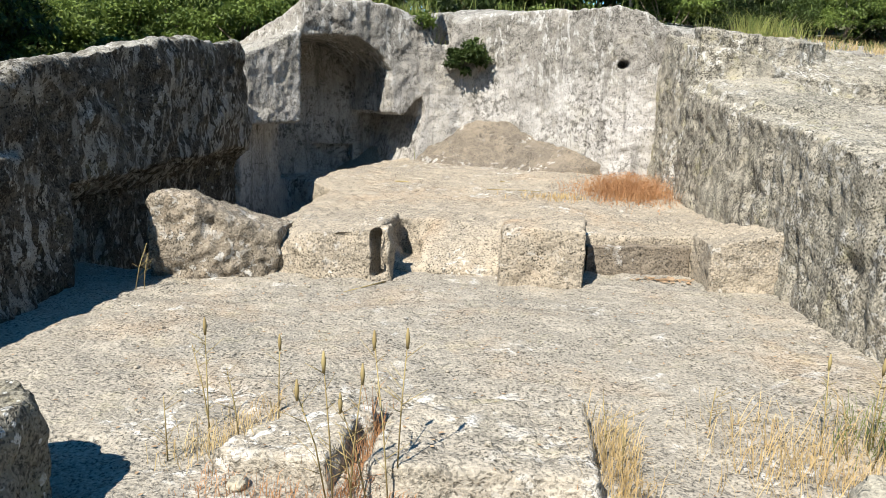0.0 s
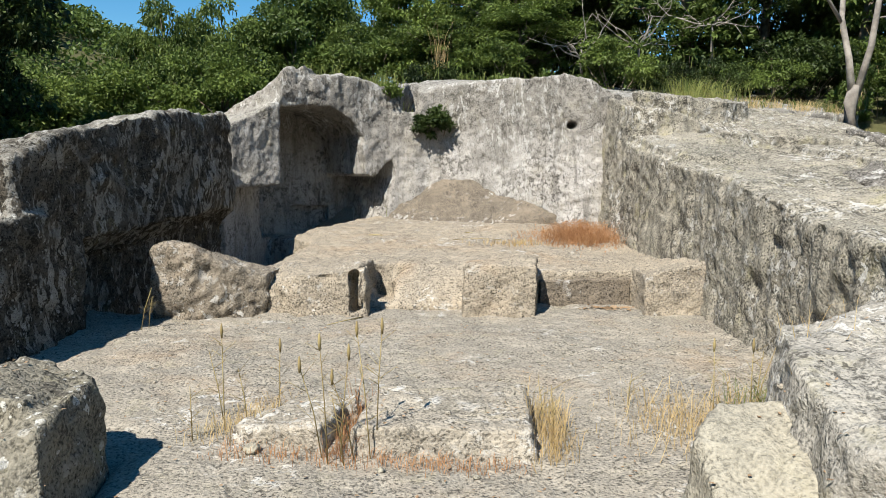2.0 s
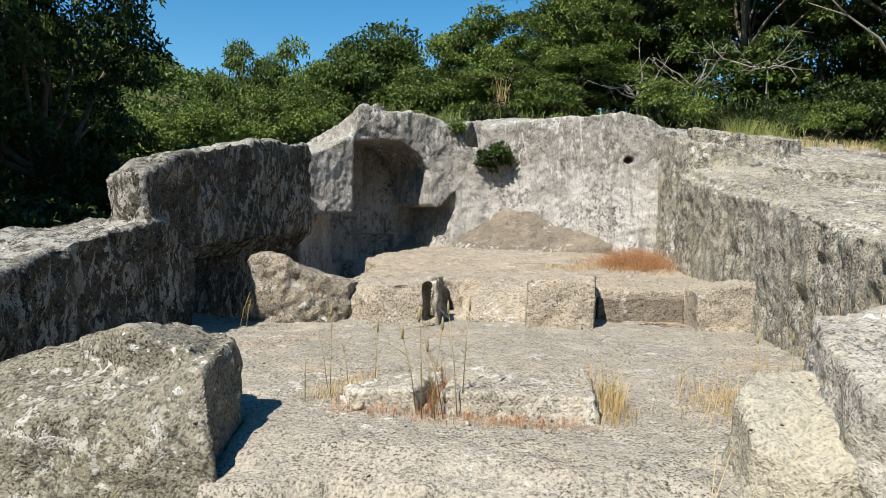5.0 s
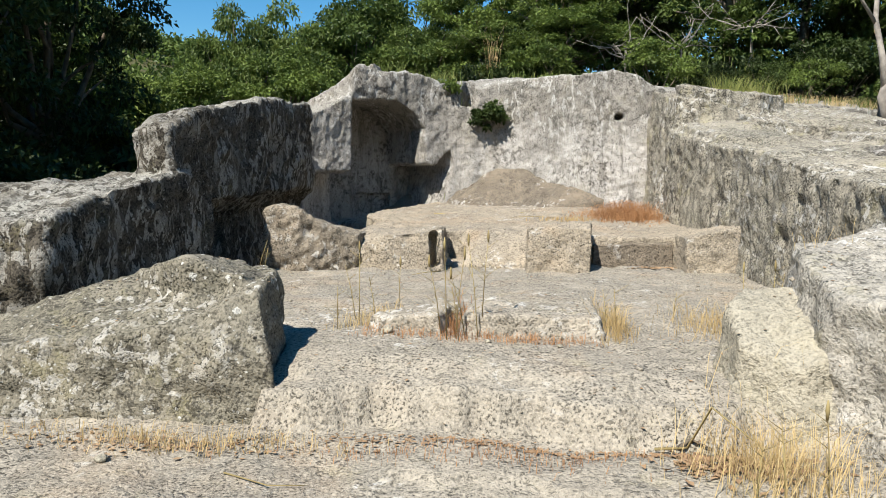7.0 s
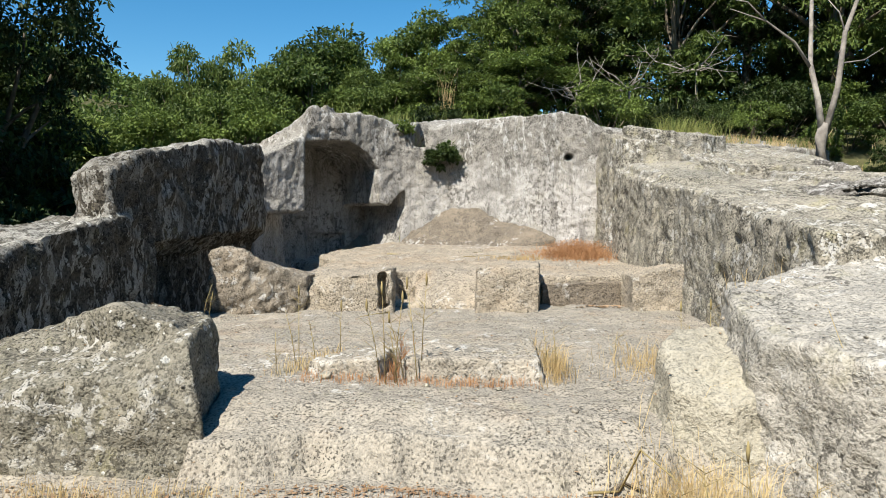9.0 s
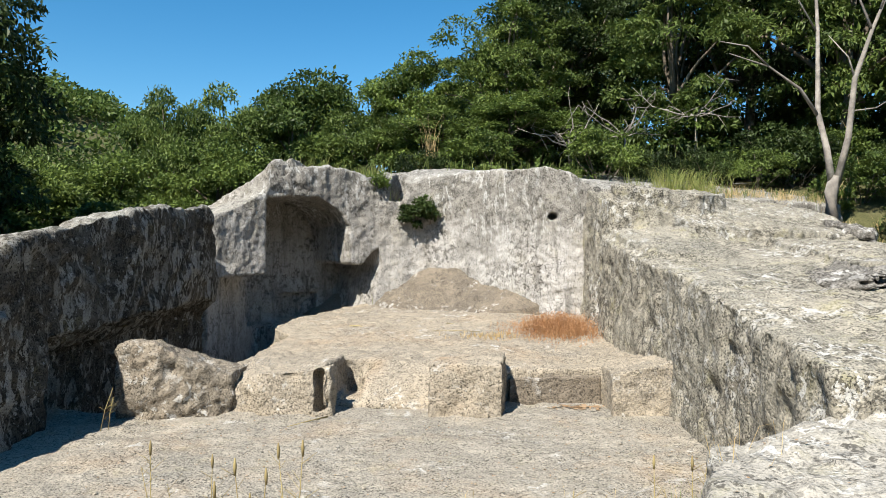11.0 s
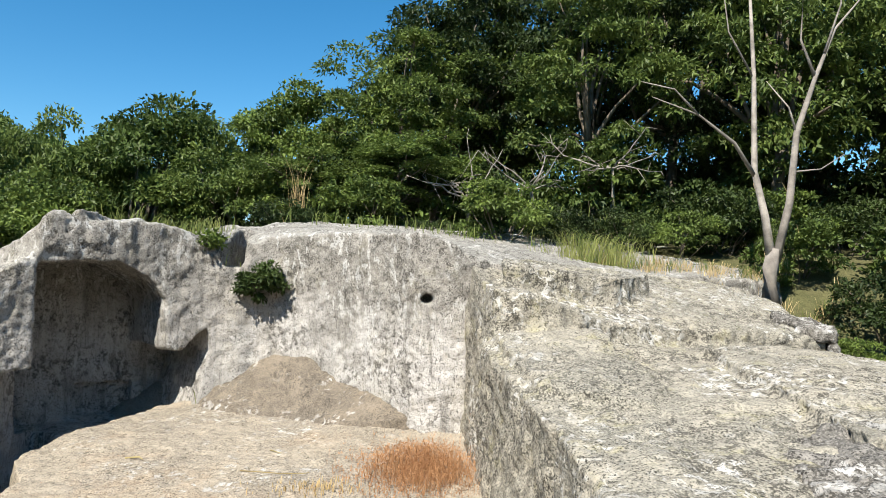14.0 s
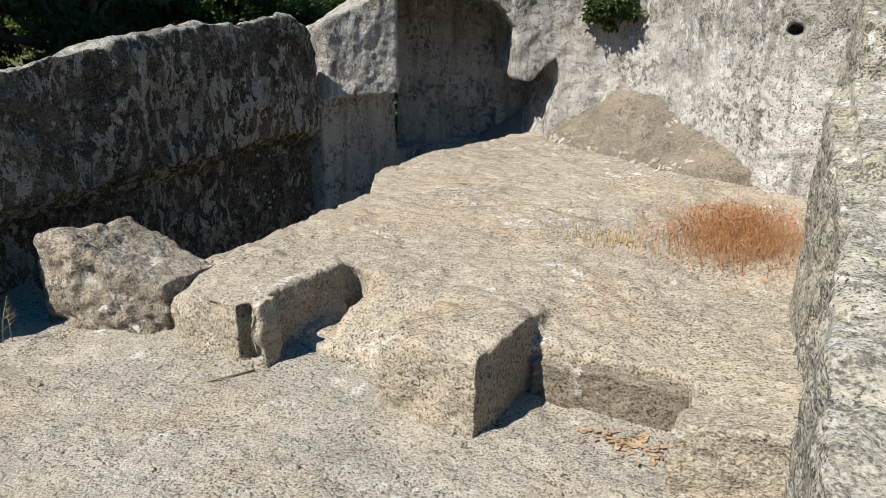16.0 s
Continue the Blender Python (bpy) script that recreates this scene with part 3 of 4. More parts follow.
def plant_copy(ob, x, y, z, turn, s, sz=None):
    c = copy_thing(ob, pose(x, y, z, 0, 0, turn))
    c.scale = (s, s, sz or s)
    return c


KINDS = [
    make_tree("leafy green broadleaf tree at the forest edge", M_LEAF, 5.2, 2.1, 2.1, 70, 240, 1, 0.125, 0.034),
    make_tree("leafy green broadleaf tree at the forest edge", M_LEAF2, 5.0, 2.0, 2.0, 70, 240, 2, 0.14, 0.03),
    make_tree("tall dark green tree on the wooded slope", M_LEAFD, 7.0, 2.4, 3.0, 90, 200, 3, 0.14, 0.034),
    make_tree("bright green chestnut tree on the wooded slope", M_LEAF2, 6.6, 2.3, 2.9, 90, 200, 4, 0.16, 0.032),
    # unseen kind, added behind and beside the walk to block sky light
    make_tree("dark green tree added out of view to block sky light", M_LEAFD, 7.0, 2.4, 3.0, 70, 75, 5, 0.24, 0.07),
]
HEIGHTS = [5.2, 5.0, 7.0, 6.6, 7.0]
# the row behind the rock: kind, bearing, distance, elevation of the top as seen from the walk, width
ROW = [
    (1, -27.0, 20.5, 12.0, 0.8), (0, -31.5, 19.0, 6.6, 1.0), (1, -37.0, 18.0, 6.2, 1.0), (0, -43.0, 17.0, 8.0, 1.0), (1, -34.0, 24.0, 7.0, 1.1),
    (0, -17.0, 19.5, 13.7, 1.15), (1, -21.8, 22.0, 12.2, 1.0), (0, -24.0, 17.0, 8.5, 0.9), (1, -12.6, 23.0, 13.4, 1.1), (1, -12.0, 17.8, 10.5, 0.9),
    (0, -7.2, 21.0, 15.4, 1.0), (1, -6.0, 17.6, 11.0, 0.85), (3, 0.8, 19.5, 19.8, 0.95), (2, 4.5, 21.0, 23.5, 1.0), (0, 1.0, 17.5, 12.5, 0.9), (2, 2.5, 25.0, 17.0, 1.3), (0, -4.0, 25.0, 13.0, 1.2), (2, 9.0, 25.0, 19.0, 1.3),
]
SPOTS = [
    # kind, x, y, scale, height scale
    (3, 5.4, 17.6, .95, .95), (2, 7.2, 18.4, 1.0, 1.15), (3, 8.8, 16.6, 1.0, 1.1),
    (2, 10.5, 17.8, 1.1, 1.2), (3, 12.3, 16.0, 1.1, 1.15), (2, 6.0, 21.5, 1.1, 1.3), (3, 9.3, 21.0, 1.2, 1.35), (2, 13.0, 19.5, 1.2, 1.3),
    (2, 14.0, 13.5, 1.1, 1.2), (3, 11.5, 12.8, .9, .95), (2, 16.5, 17.0, 1.2, 1.4), (2, 15.0, 9.5, 1.1, 1.2), (3, 3.2, 22.5, 1.1, 1.1),
    # ring of kind 4 out of view, added so the sky fills shadows less
    (4, -6.0, -13.0, 1.2, 1.3), (4, -1.5, -14.5, 1.2, 1.3), (4, 3.5, -13.5, 1.2, 1.35), (4, 8.0, -12.0, 1.2, 1.3), (4, 12.0, -8.5, 1.2, 1.4), (4, 14.0, -3.0, 1.2, 1.4), (4, 13.0, 3.0, 1.1, 1.3), (4, -10.0, -10.0, 1.2, 1.4), (4, -12.0, -5.0, 1.2, 1.4), (4, -10.5, -1.0, 1.1, 1.3), (4, 1.0, -17.5, 1.3, 1.6), (4, 7.0, -16.0, 1.3, 1.6), (4, -5.0, -17.0, 1.3, 1.6),
    (2, -8.4, 9.4, .86, 1.15), (2, -8.6, 6.6, .95, 1.15), (2, -7.6, 4.2, .8, .80), (0, -7.2, 13.4, .9, .62), (2, -11.2, 8.0, 1.1, 1.25), (2, -11.5, 12.5, 1.1, .95), (2, -9.2, 2.6, 1.0, 1.1),
]


def gz(x, y):
    return float(ground_height(np.array(x), np.array(y)))


for kind, bearing, far, rise, s in ROW:
    x, y = 0.76 + far * math.sin(radians(bearing)), 0.32 + far * math.cos(radians(bearing))
    top = 1.78 + far * math.tan(radians(rise)) - gz(x, y) + 0.15
    plant_copy(KINDS[kind], x, y, gz(x, y) - 0.15, rng.uniform(0, 360), s, top / HEIGHTS[kind])
for kind, x, y, s, sz in SPOTS:
    plant_copy(KINDS[kind], x, y, gz(x, y) - 0.15, rng.uniform(0, 360), s, sz)
for k, (ob, x, y) in enumerate(zip(KINDS, (-13.5, 18.5, 12.0, 17.5, 16.0), (13.0, 20.5, 23.5, 14.0, -6.0))):
    stand(ob, x, y, gz(x, y) - 0.15, 40 * k)

# low bushes that close the forest's foot
BUSHES = []
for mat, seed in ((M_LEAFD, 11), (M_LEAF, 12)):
    bush = new("shrub")
    c, p, nrm = crown_points(40, 110, 1.25, 0.85, 0.75, 0.34, seed)
    v, f = leaves(p, nrm, 0.12, 0.032)
    part_crown = mesh_object("foliage", v.tolist(), f.tolist(), mat, False)
    part_crown.parent = bush
    bm = bm_new()
    for q in c[::6]:
        tube(bm, limb((0, 0, -0.2), q, 0.1), np.linspace(0.03, 0.006, 7), 5)
    part("woody_stem", bm, M_BARK, bush)
    tagged(bush, "dense dark green shrub under the trees", "shrub", "forest shrubs")
    BUSHES.append(bush)
bush_spots = [(x, 16.1 + 0.7 * math.sin(x * 1.7), 0.65 + 0.2 * math.sin(x * 2.9)) for x in np.arange(-6.5, 14, 1.35)] + [(x, 18.5 + math.sin(x * 2.1), 1.25) for x in np.arange(-8, 15, 1.9)]
bush_spots += [(7.4, 11.6, 0.5), (8.4, 10.6, 0.6), (9.6, 11.8, 0.8), (8.6, 12.8, 0.7), (10.6, 9.8, 0.9), (9.2, 8.6, 0.7), (10.2, 13.6, 0.9), (11.4, 11.2, 1.1), (8.0, 14.2, 0.6), (5.2, 15.2, 0.5), (6.2, 14.9, 0.5), (7.2, 15.3, 0.65), (7.3, 13.9, 0.4), (4.2, 15.4, 0.5), (8.4, 15.6, 0.8)]
bush_spots += [(-6.2, y, 1.0) for y in (3.5, 5.2, 6.9, 8.4, 10.2, 12.0, 13.8)] + [(-7.9, y, 1.5) for y in (1.5, 4.0, 7.0, 10.0, 13.0)]
for k, (x, y, s) in enumerate(bush_spots):
    if k < 2:
        stand(BUSHES[k], x, y, gz(x, y) - 0.1, 70 * k, s)
    else:
        # copies left of x -5 take dark leaves, painting the shaded forest in colour
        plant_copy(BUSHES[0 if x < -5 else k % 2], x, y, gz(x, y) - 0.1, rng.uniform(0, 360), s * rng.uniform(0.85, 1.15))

# far woods on the hills
hv, hf, off = [], [], 0
for k in range(1900):
    b = math.radians(rng.uniform(-75, 50))
    d = 60 + 125 * rng.random() ** 0.9
    x, y = d * math.sin(b), d * math.cos(b)
    r = rng.uniform(2.0, 3.6)
    n = 105
    q = rng.normal(size=(n, 3))
    q /= np.linalg.norm(q, axis=1)[:, None]
    q[:, 2] = np.abs(q[:, 2])
    cen = q * r * rng.uniform(0.7, 1.05, (n, 1)) + np.array([x, y, gz(x, y) + 0.8])
    v, f = leaves(cen, q, 0.8, 0.34)
    hv.append(v)
    hf.append(f + off)
    off += len(v)
woods = mesh_object("far_woods", np.concatenate(hv).tolist(), np.concatenate(hf).tolist(), M_LEAF, False)
tagged(woods, "distant green wooded hillside under a blue sky", "woods", kind="stuff")

# bare tree with two pale trunks
dead = new("dead_tree")
bx, by, bz = 6.75, 12.7, 2.45
bm = bm_new()
tube(bm, [(0, 0, -0.4), (0, 0, 0.2), (0.05, 0, 0.5)], [0.16, 0.12, 0.09], 9)
part("base", bm, M_DEAD, dead, "pale peeling trunk base")
bm = bm_new()
tube(bm, [(0.02, 0, 0.3), (-0.08, 0, 1.0), (-0.22, 0.05, 1.7), (-0.2, 0.1, 3.2), (-0.3, 0.1, 5.4)], [0.075, 0.06, 0.05, 0.036, 0.016], 8)
fork_a = part("trunk", bm, M_DEAD, dead, "pale bare forked trunk")
bm = bm_new()
tube(bm, [(0.08, 0, 0.3), (0.3, 0, 1.2), (0.42, 0, 2.3), (0.75, 0.05, 3.2), (1.1, 0.1, 4.0), (1.6, 0.1, 4.6)], [0.075, 0.06, 0.05, 0.036, 0.022, 0.010], 8)
fork_b = part("trunk", bm, M_DEAD, dead, "pale bare forked trunk")
for pts, r in (
    ([(-0.2, 0.05, 1.6), (-0.6, -0.1, 2.1), (-1.2, -0.2, 2.5), (-1.9, -0.2, 2.75)], 0.05),
    ([(-1.2, -0.2, 2.5), (-1.6, -0.3, 2.85), (-2.1, -0.3, 2.95)], 0.025),
    ([(0.42, 0, 2.3), (0.3, 0, 2.7), (-0.05, 0, 3.1)], 0.03),
    ([(0.75, 0.05, 3.2), (0.55, 0.1, 3.8), (0.6, 0.1, 4.6)], 0.04),
    ([(0.9, 0.05, 3.6), (1.2, 0.1, 4.4), (1.25, 0.1, 5.2)], 0.03),
    ([(0.4, 0, 1.7), (0.8, 0, 1.75), (1.2, 0.05, 2.0)], 0.022),
    ([(-0.22, 0.1, 3.2), (-0.6, 0.1, 3.9), (-0.7, 0.1, 4.7)], 0.025),
):
    bm = bm_new()
    tube(bm, pts, np.linspace(r * 0.75, 0.006, len(pts)), 6)
    part("branch", bm, M_DEAD, fork_a if pts[0][0] < 0 else fork_b)
dead.location = (bx, by, bz)
tagged(dead, "bare dead tree with two pale forked trunks", "tree")

# ---------------------------------------------------------------- grasses and weeds
CASTERS = None


def drop(x, y, z0=4.0):
    """The height of the rock or ground under a place."""
    global CASTERS
    if CASTERS is None:
        CASTERS = bpy.context.evaluated_depsgraph_get()
    o = Vector((x, y, z0))
    hit, place, _, _, ob, _ = scene.ray_cast(CASTERS, o, Vector((0, 0, -1)))
    return place.z if hit else 0.0


def blades(name, spots, mat, height, lean, width, label, category, kind="stuff"):
    """Many thin bent blades as one growth."""
    v, f = [], []
    for x, y, z in spots:
        h = height * rng.uniform(0.15, 1.0) ** 0.8 * 1.15
        a = rng.uniform(0, 2 * math.pi)
        dx, dy = math.cos(a) * lean * h * rng.uniform(0.1, 1), math.sin(a) * lean * h * rng.uniform(0.1, 1)
        w = width * rng.uniform(0.6, 1.2)
        px, py = -math.sin(a + 0.6) * w, math.cos(a + 0.6) * w
        k = len(v)
        v += [(x - px, y - py, z - 0.02), (x + px, y + py, z - 0.02), (x + dx * .4 + px * .8, y + dy * .4 + py * .8, z + h * .6), (x + dx * .4 - px * .8, y + dy * .4 - py * .8, z + h * .6), (x + dx, y + dy, z + h * (1 - 0.25 * lean))]
        f += [(k, k + 1, k + 2, k + 3), (k + 3, k + 2, k + 4)]
    return tagged(mesh_object(name, v, f, mat, False), label, category, kind=kind)


def patch(x, y, rx, ry, n):
    g = rng.normal(size=(n, 2)) * 0.5
    return [(x + rx * a, y + ry * b, drop(x + rx * a, y + ry * b)) for a, b in g]


def line_patch(x0, y0, x1, y1, spread, n):
    t = rng.random(n)
    g = rng.normal(size=(n, 2)) * spread
    return [(x, y, drop(x, y)) for x, y in zip(x0 + (x1 - x0) * t + g[:, 0], y0 + (y1 - y0) * t + g[:, 1])]


STALKS = [((-0.62, 2.30), .62), ((-0.57, 2.34), .55), ((-0.40, 2.42), .52), ((-0.50, 2.36), .42), ((-0.42, 2.35), .62), ((-1.30, 2.75), .55), ((-1.05, 2.95), .42), ((-1.42, 2.6), .3), ((1.45, 3.1), .42), ((1.62, 3.0), .5), ((1.72, 3.2), .36), ((1.0, 3.3), .2), ((-3.0, 5.2), .38), ((-2.95, 5.25), .30), ((-0.66, 2.36), .5), ((-0.54, 2.30), .36), ((-1.2, 2.85), .34), ((-1.36, 2.9), .4), ((1.55, 3.05), .3), ((1.66, 3.12), .44), ((0.5, 2.7), .3), ((0.46, 2.9), .26), ((0.9, 0.6), .4), ((1.1, 0.7), .42), ((0.75, 0.5), .36), ((1.3, 0.6), .4)]
G_SPOTS = dict(
    red=patch(1.42, 9.15, 0.62, 0.78, 2400),
    redc=patch(1.48, 9.1, 0.42, 0.55, 1200),
    red2=patch(0.5, 8.6, 0.5, 0.25, 260),
    slabr=line_patch(0.48, 2.35, 0.50, 3.1, 0.06, 420),
    front=line_patch(-1.2, 2.36, 0.3, 2.28, 0.05, 700),
    gap=line_patch(-0.59, 2.35, -0.57, 3.0, 0.03, 260),
    left=line_patch(-1.35, 2.55, -1.1, 3.1, 0.09, 260),
    right=patch(1.35, 2.95, 0.45, 0.5, 700),
    right2=patch(1.75, 3.15, 0.25, 0.35, 160),
    fg=patch(0.98, 0.95, 0.35, 0.4, 800),
    fg2=patch(-1.9, 1.08, 0.9, 0.14, 700),
    fg4=patch(-0.3, 1.02, 1.0, 0.16, 420),
    fg3=patch(1.45, 0.45, 0.3, 0.3, 300),
    rim=[q for k in range(11) for q in patch(4.3 + 0.33 * k, 13.2 + 0.3 * math.sin(k * 2.3), 0.25, 0.3, 90)],
    rimg=patch(4.2, 13.2, 0.7, 0.5, 600),
    rimh=[q for k in range(9) for q in patch(4.5 + 0.4 * k, 13.4 + 0.35 * math.cos(k * 1.9), 0.25, 0.2, 50)],
    ntop=line_patch(-3.3, 12.3, -1.6, 13.0, 0.2, 500),
    back=line_patch(-1.0, 15.1, 5.0, 15.2, 0.5, 260),
    tall=patch(-1.0, 15.6, 0.2, 0.2, 70),
    litter=patch(1.4, 6.35, 0.2, 0.12, 90),
    litter3=patch(-1.9, 1.05, 0.8, 0.12, 260),
    litter2=patch(0.85, 1.08, 0.3, 0.2, 420),
    bark=patch(-0.2, 1.16, 1.1, 0.09, 420),
    scat=[(x, y, drop(x, y)) for x, y in zip(rng.uniform(-3, 2.2, 700), rng.uniform(1.2, 5.8, 700))],
    scat2=[(x, y, drop(x, y)) for x, y in zip(rng.uniform(-2.2, 2, 350), rng.uniform(6.9, 10.8, 350))],
)
G_SPOTS["red"] = [p for p in G_SPOTS["red"] if p[2] < 0.85 and p[0] < 2.0]
STALK_Z = [drop(x, y) for (x, y), h in STALKS]
BUSH_AT = (-0.86, 12.34, 2.22)

blades("red_weed", [p for p in G_SPOTS["redc"] if p[2] < 0.85], M_RUST, 0.38, 1.5, 0.0016, "dense dry rust-red weed standing on the platform", "dry plant")
blades("red_weed", G_SPOTS["red"], M_RUST, 0.20, 1.3, 0.0018, "dry rust-red weed tuft growing on the platform", "dry plant")
blades("dry_grass", G_SPOTS["red2"], M_STRAW, 0.08, 0.6, 0.004, "short dry straw on the platform floor", "dry grass")
for key, h, mat in (("slabr", .22, M_STRAW), ("front", .075, M_RUST), ("gap", .16, M_RUST), ("left", .16, M_STRAW), ("right", .22, M_STRAW), ("right2", .3, M_GREENG), ("fg", .30, M_STRAW), ("fg2", .10, M_STRAW), ("fg4", .06, M_RUST), ("fg3", .34, M_STRAW)):
    blades("dry_grass", G_SPOTS[key], mat, h, 1.05, 0.0017, "dry yellow and rust grass tuft beside the stones", "dry grass")
blades("tall_grass", G_SPOTS["rim"], M_STRAW, 0.28, 1.4, 0.004, "tall dry straw-coloured grass on the terrace rim", "grass")
blades("tall_grass", G_SPOTS["rimg"], M_GREENG, 0.62, 1.0, 0.005, "yellow-green tall grass on the terrace rim", "grass")
blades("tall_grass", G_SPOTS["rimh"], M_GREENG, 0.28, 1.4, 0.004, "mixed green and dry grass on the terrace rim", "grass")
blades("rim_grass", G_SPOTS["ntop"], M_GREENG, 0.30, 0.7, 0.006, "thin green grass on top of the niche rock", "grass")
blades("rim_grass", G_SPOTS["back"], M_GREENG, 0.35, 0.6, 0.008, "low green grass at the forest edge", "grass")
blades("tall_weed", G_SPOTS["tall"], M_STRAW, 1.25, 0.35, 0.005, "tall pale seeding weed on the plateau", "plant")


def litter(name, spots, size, label):
    c = np.array(spots) + np.array([0, 0, 0.008])
    v, f = leaves(c, np.zeros_like(c), size, size * 0.3, 0.0)
    v[:, 2] = np.repeat(c[:, 2], 4) + np.abs(v[:, 2] - np.repeat(c[:, 2], 4)) * 0.3
    return tagged(mesh_object(name, v.tolist(), f.tolist(), M_LITTER, False), label, "leaf litter", kind="stuff")


seed_at = np.array([(x, y, z + 0.02 + 0.26 * rng.random() * max(0.1, 1 - ((x - 1.42) ** 2 + (y - 9.15) ** 2) * 1.6)) for x, y, z in G_SPOTS["red"]])
v, f = leaves(seed_at, np.zeros_like(seed_at), 0.032, 0.007, 0.0)
tagged(mesh_object("red_weed_seeds", v.tolist(), f.tolist(), M_RUST, False), "fine rust-red seeds and dry leaflets of a weed", "dry plant", kind="stuff")
litter("leaf_litter", G_SPOTS["litter"], 0.07, "brown dead leaves in a corner of the ledge")
litter("leaf_litter", G_SPOTS["litter2"], 0.06, "brown dead leaves at the foot of a step")
litter("leaf_litter", G_SPOTS["litter3"], 0.04, "dry leaves and straw at the boulder's foot")
litter("leaf_litter", G_SPOTS["bark"], 0.035, "dry bark and straw along the step")
litter("straw_bits", G_SPOTS["scat"], 0.03, "scattered straw and crumbs on the floor")
litter("straw_bits", G_SPOTS["scat2"], 0.03, "scattered straw and crumbs on the platform")

# single weeds with seed heads and side twigs
for ((x, y), h), z in zip(STALKS, STALK_Z):
    weed = new("dry_weed")
    bm = bm_new()
    lean = Vector((rng.normal() * 0.06, rng.normal() * 0.06, 0))
    pts = [Vector((0, 0, -0.03)), lean * 0.4 + Vector((0, 0, h * 0.5)), lean + Vector((0, 0, h))]
    tube(bm, pts, [0.0035, 0.003, 0.0018], 5)
    stem = part("stem", bm, M_STALK, weed)
    for k in range(9):
        bm = bm_new()
        t = rng.uniform(0.2, 0.95)
        a = rng.uniform(0, 6.28)
        s = lean * t + Vector((0, 0, h * t))
        L = rng.uniform(0.03, 0.10)
        tube(bm, [s, s + Vector((math.cos(a) * L, math.sin(a) * L, L * 0.7))], [0.0018, 0.001], 4)
        part("twig", bm, M_STALK, stem)
    if h > 0.4:
        bm = bm_new()
        tube(bm, [pts[2] - Vector((0, 0, .03)), pts[2] + Vector((0, 0, .01)), pts[2] + Vector((0, 0, .05))], [0.005, 0.009, 0.003], 7)
        part("seed_head", bm, M_STALK, weed)
    weed.location = (x, y, z)
    tagged(weed, "thin dry brown weed stalk standing by the slab", "weed", "dry weeds")

# shrub in a cleft of the back wall
ivy = new("wall_shrub")
c, p, nrm = crown_points(34, 60, 0.36, 0.30, 0.0, 0.11, 24)
v, f = leaves(p, nrm, 0.085, 0.024)
mesh_object("foliage", v.tolist(), f.tolist(), M_LEAFD, False).parent = ivy
bm = bm_new()
for q in c[::4]:
    tube(bm, limb((0, 0.3, -0.1), q, 0.05), np.linspace(0.015, 0.004, 7), 5)
part("woody_stem", bm, M_BARK, ivy)
ivy.location = BUSH_AT
tagged(ivy, "dark green leafy shrub rooted in the back wall", "shrub")

# small green tuft hanging over the cleft
tuft = new("wall_shrub")
c, p, nrm = crown_points(16, 40, 0.26, 0.16, 0.0, 0.09, 27)
v, f = leaves(p, nrm, 0.09, 0.022)
mesh_object("foliage", v.tolist(), f.tolist(), M_LEAF, False).parent = tuft
bm = bm_new()
for q in c[::4]:
    tube(bm, limb((0, 0.2, -0.1), q, 0.04), np.linspace(0.012, 0.003, 7), 5)
part("woody_stem", bm, M_BARK, tuft)
tuft.location = (-1.72, 12.5, 2.86)
tagged(tuft, "sparse green tuft trailing over a rock cleft", "shrub")


def stick(pts, r, label, mat=M_STALK):
    bm = bm_new()
    tube(bm, pts, np.linspace(r, r * 0.4, len(pts)), 6)
    ob = part("twig", bm, mat, None)
    return tagged(ob, label, "twig")


def on(x, y, up=0.008):
    return (x, y, drop(x, y) + up)


CASTERS = None
stick([on(-1.62, 9.55), on(-1.50, 9.62, .03), on(-1.42, 9.5)], 0.012, "short curved dry twig on the platform")
stick([on(-0.35, 9.2), on(0.05, 9.0), on(0.3, 9.05, .02), on(0.42, 9.25)], 0.006, "long thin bent stem lying on the platform")
stick([on(-0.2, 9.9), on(-0.05, 9.75, .02)], 0.006, "short dry twig on the platform")
stick([on(-1.08, 5.88), on(-1.2, 5.6), on(-1.34, 5.42)], 0.007, "thin dark root lying on the floor")
stick([on(0.52, 1.28, .02), on(0.66, 1.22, .03), on(0.72, 1.05, .06), on(0.84, 0.85, .02)], 0.008, "forked dry root hanging over the step")
stick([on(0.62, 1.24, .03), on(0.70, 1.34, .03), on(0.80, 1.30, .02)], 0.012, "piece of bark at the edge of the step", M_BARK)
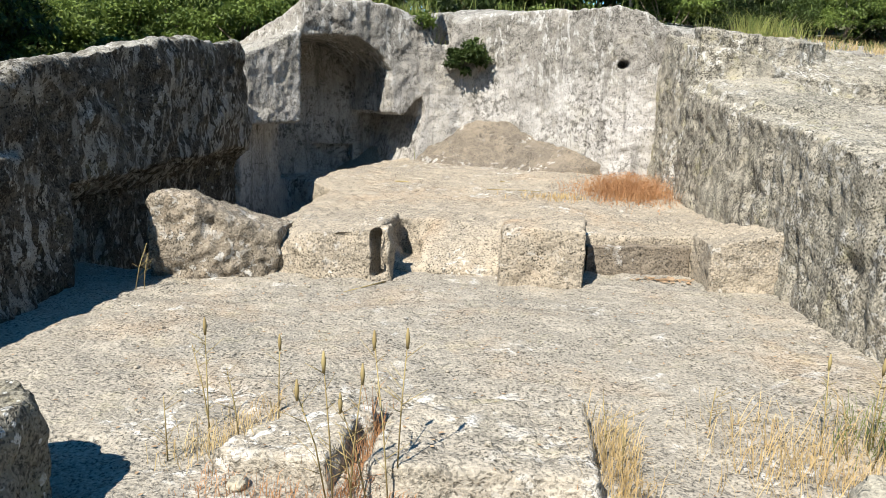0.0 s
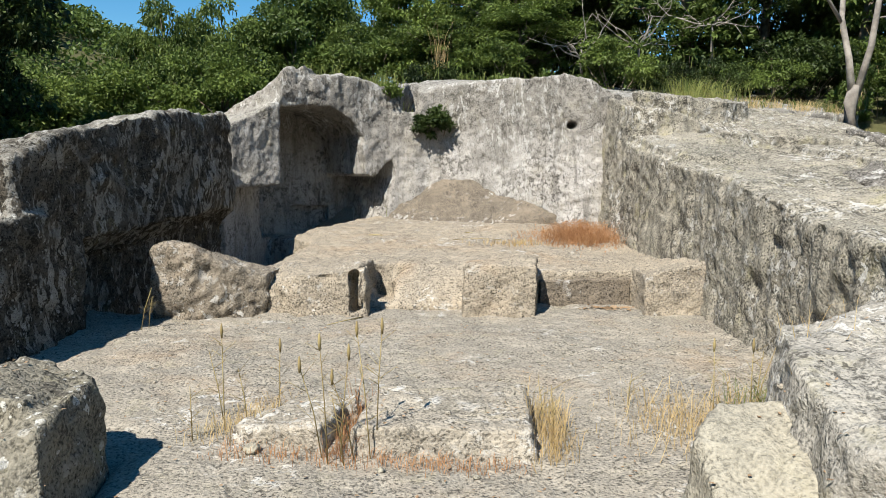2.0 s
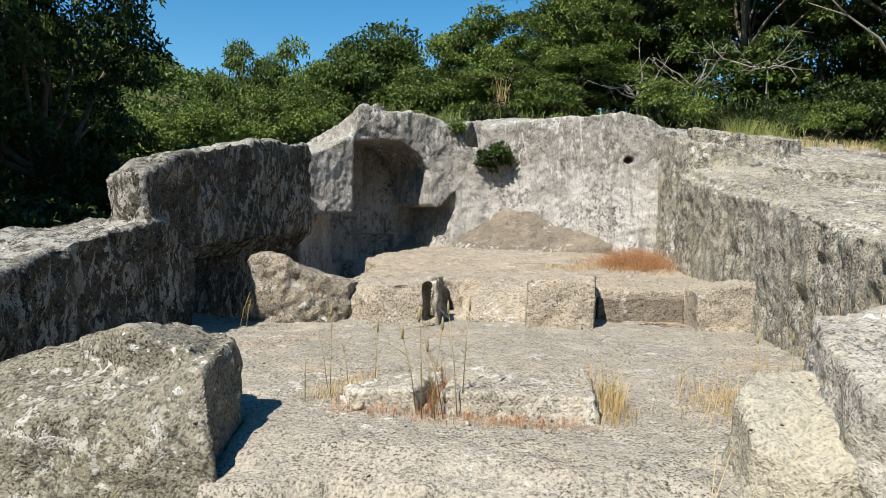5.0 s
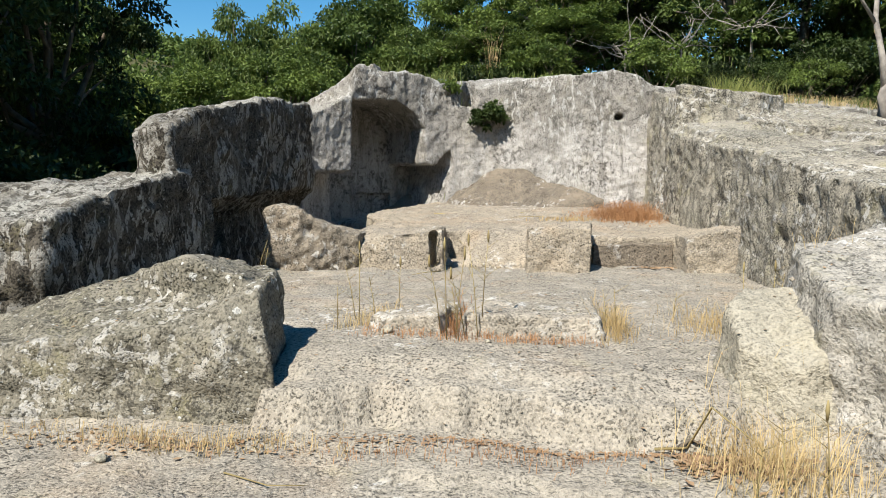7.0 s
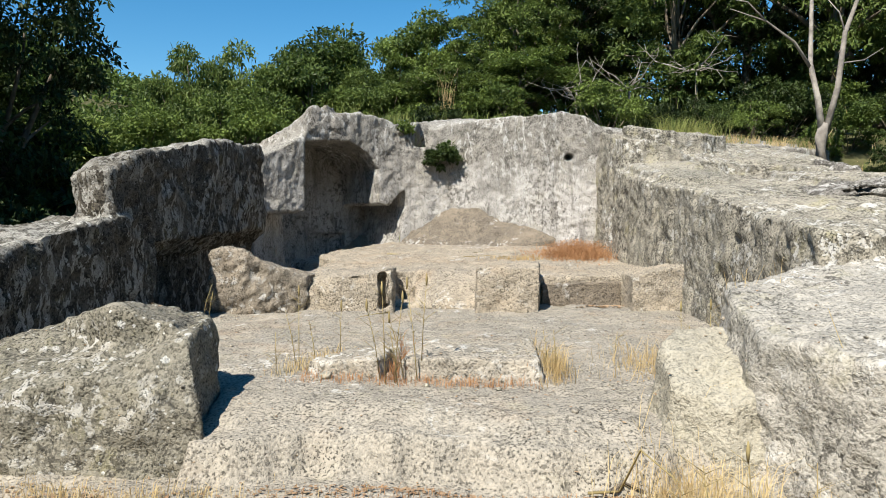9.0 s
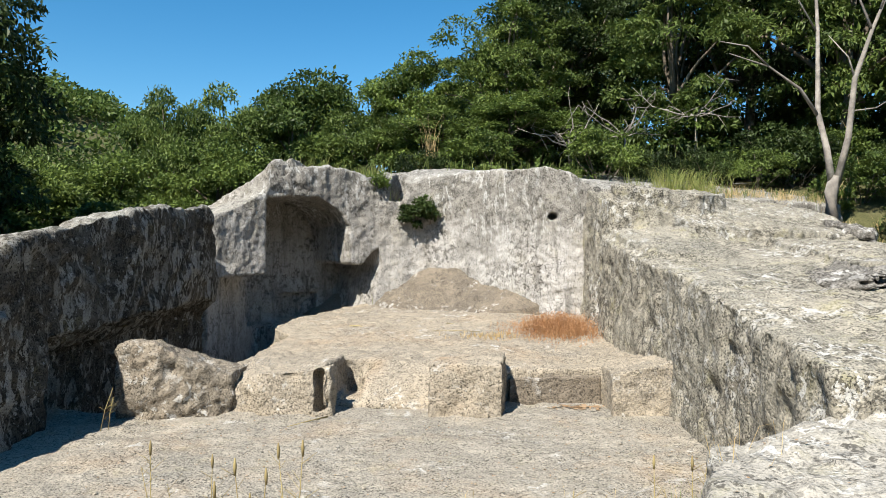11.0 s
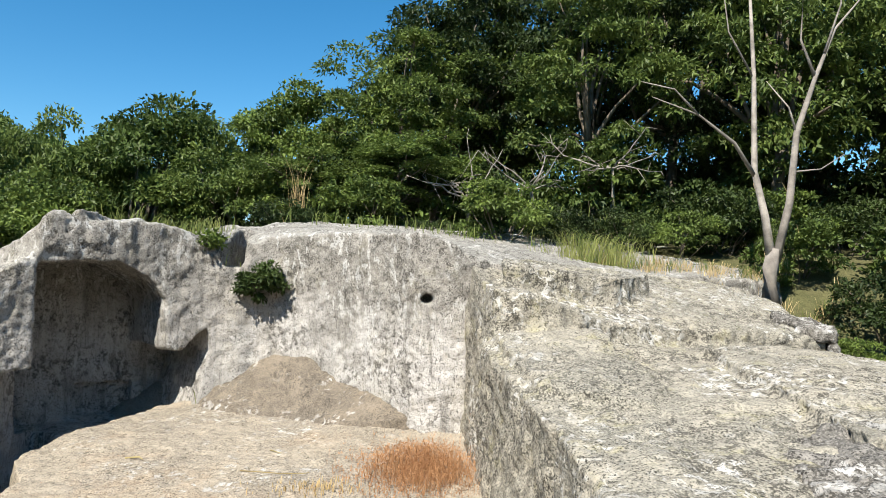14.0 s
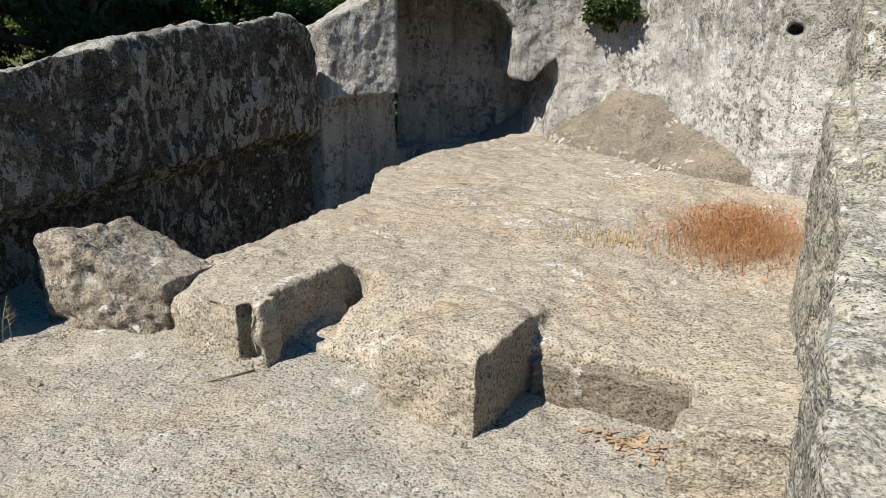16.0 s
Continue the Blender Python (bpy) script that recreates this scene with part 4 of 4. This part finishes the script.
stick([on(-1.45, 0.75), on(-1.2, 0.62, .02), on(-1.05, 0.66)], 0.004, "thin dry stem on the ground")


def pebble(x, y, r, mat, label):
    bm = bm_new()
    bmesh.ops.create_icosphere(bm, subdivisions=2, radius=r)
    k = Vector((x * 9, y * 9, r * 50))
    for v in bm.verts:
        v.co *= 1 + 0.45 * noise.noise(v.co / r * 0.9 + k)
        v.co.z *= 0.65
    ob = part("stone", bm, mat, None)
    ob.location = (x, y, drop(x, y) + r * 0.35)
    return tagged(ob, label, "stone", "loose stones")


pebble(-1.02, 2.38, 0.045, M_PALE, "small whitish broken stone at the slab's foot")
pebble(-0.35, 2.2, 0.02, M_PALE, "small pale stone on the floor")
pebble(0.1, 2.18, 0.02, M_PALE, "small pale stone on the floor")
pebble(-2.1, 0.85, 0.03, M_PALE, "small white stone by the boulder")
for k in range(40):
    x, y = rng.uniform(-2.8, 2.0), rng.uniform(1.25, 5.6)
    pebble(x, y, rng.uniform(0.008, 0.02), M_SLAB, "small grey pebble on the floor")

# bare grey branches before the wooded slope
for x0, y0, z0, k0 in ((3.6, 16.2, 4.6, 0), (5.2, 16.0, 5.0, 1), (2.3, 16.6, 4.4, 2)):
    bare = new("bare_shrub")
    for k in range(7):
        bm = bm_new()
        end = Vector((rng.uniform(-1.4, 0.9), rng.uniform(-0.5, 0.3), rng.uniform(-0.5, 0.9)))
        pts = limb((0, 0, -0.3), end, 0.12)
        tube(bm, pts, np.linspace(0.022, 0.005, 7), 5)
        for q in pts[2:]:
            tube(bm, [q, q + Vector((rng.normal() * 0.22, rng.normal() * 0.1, rng.normal() * 0.2))], [0.008, 0.003], 4)
        part("branch", bm, M_DEAD, bare)
    bm = bm_new()
    foot = gz(x0, y0 + 0.6) - z0
    tube(bm, [(0, 0.6, foot), (0.1, 0.3, foot * 0.5), (0, 0, -0.3)], [0.06, 0.04, 0.022], 6)
    part("trunk", bm, M_DEAD, bare)
    bare.location = (x0, y0, z0)
    tagged(bare, "leafless grey shrub among green trees", "shrub", "bare shrubs")
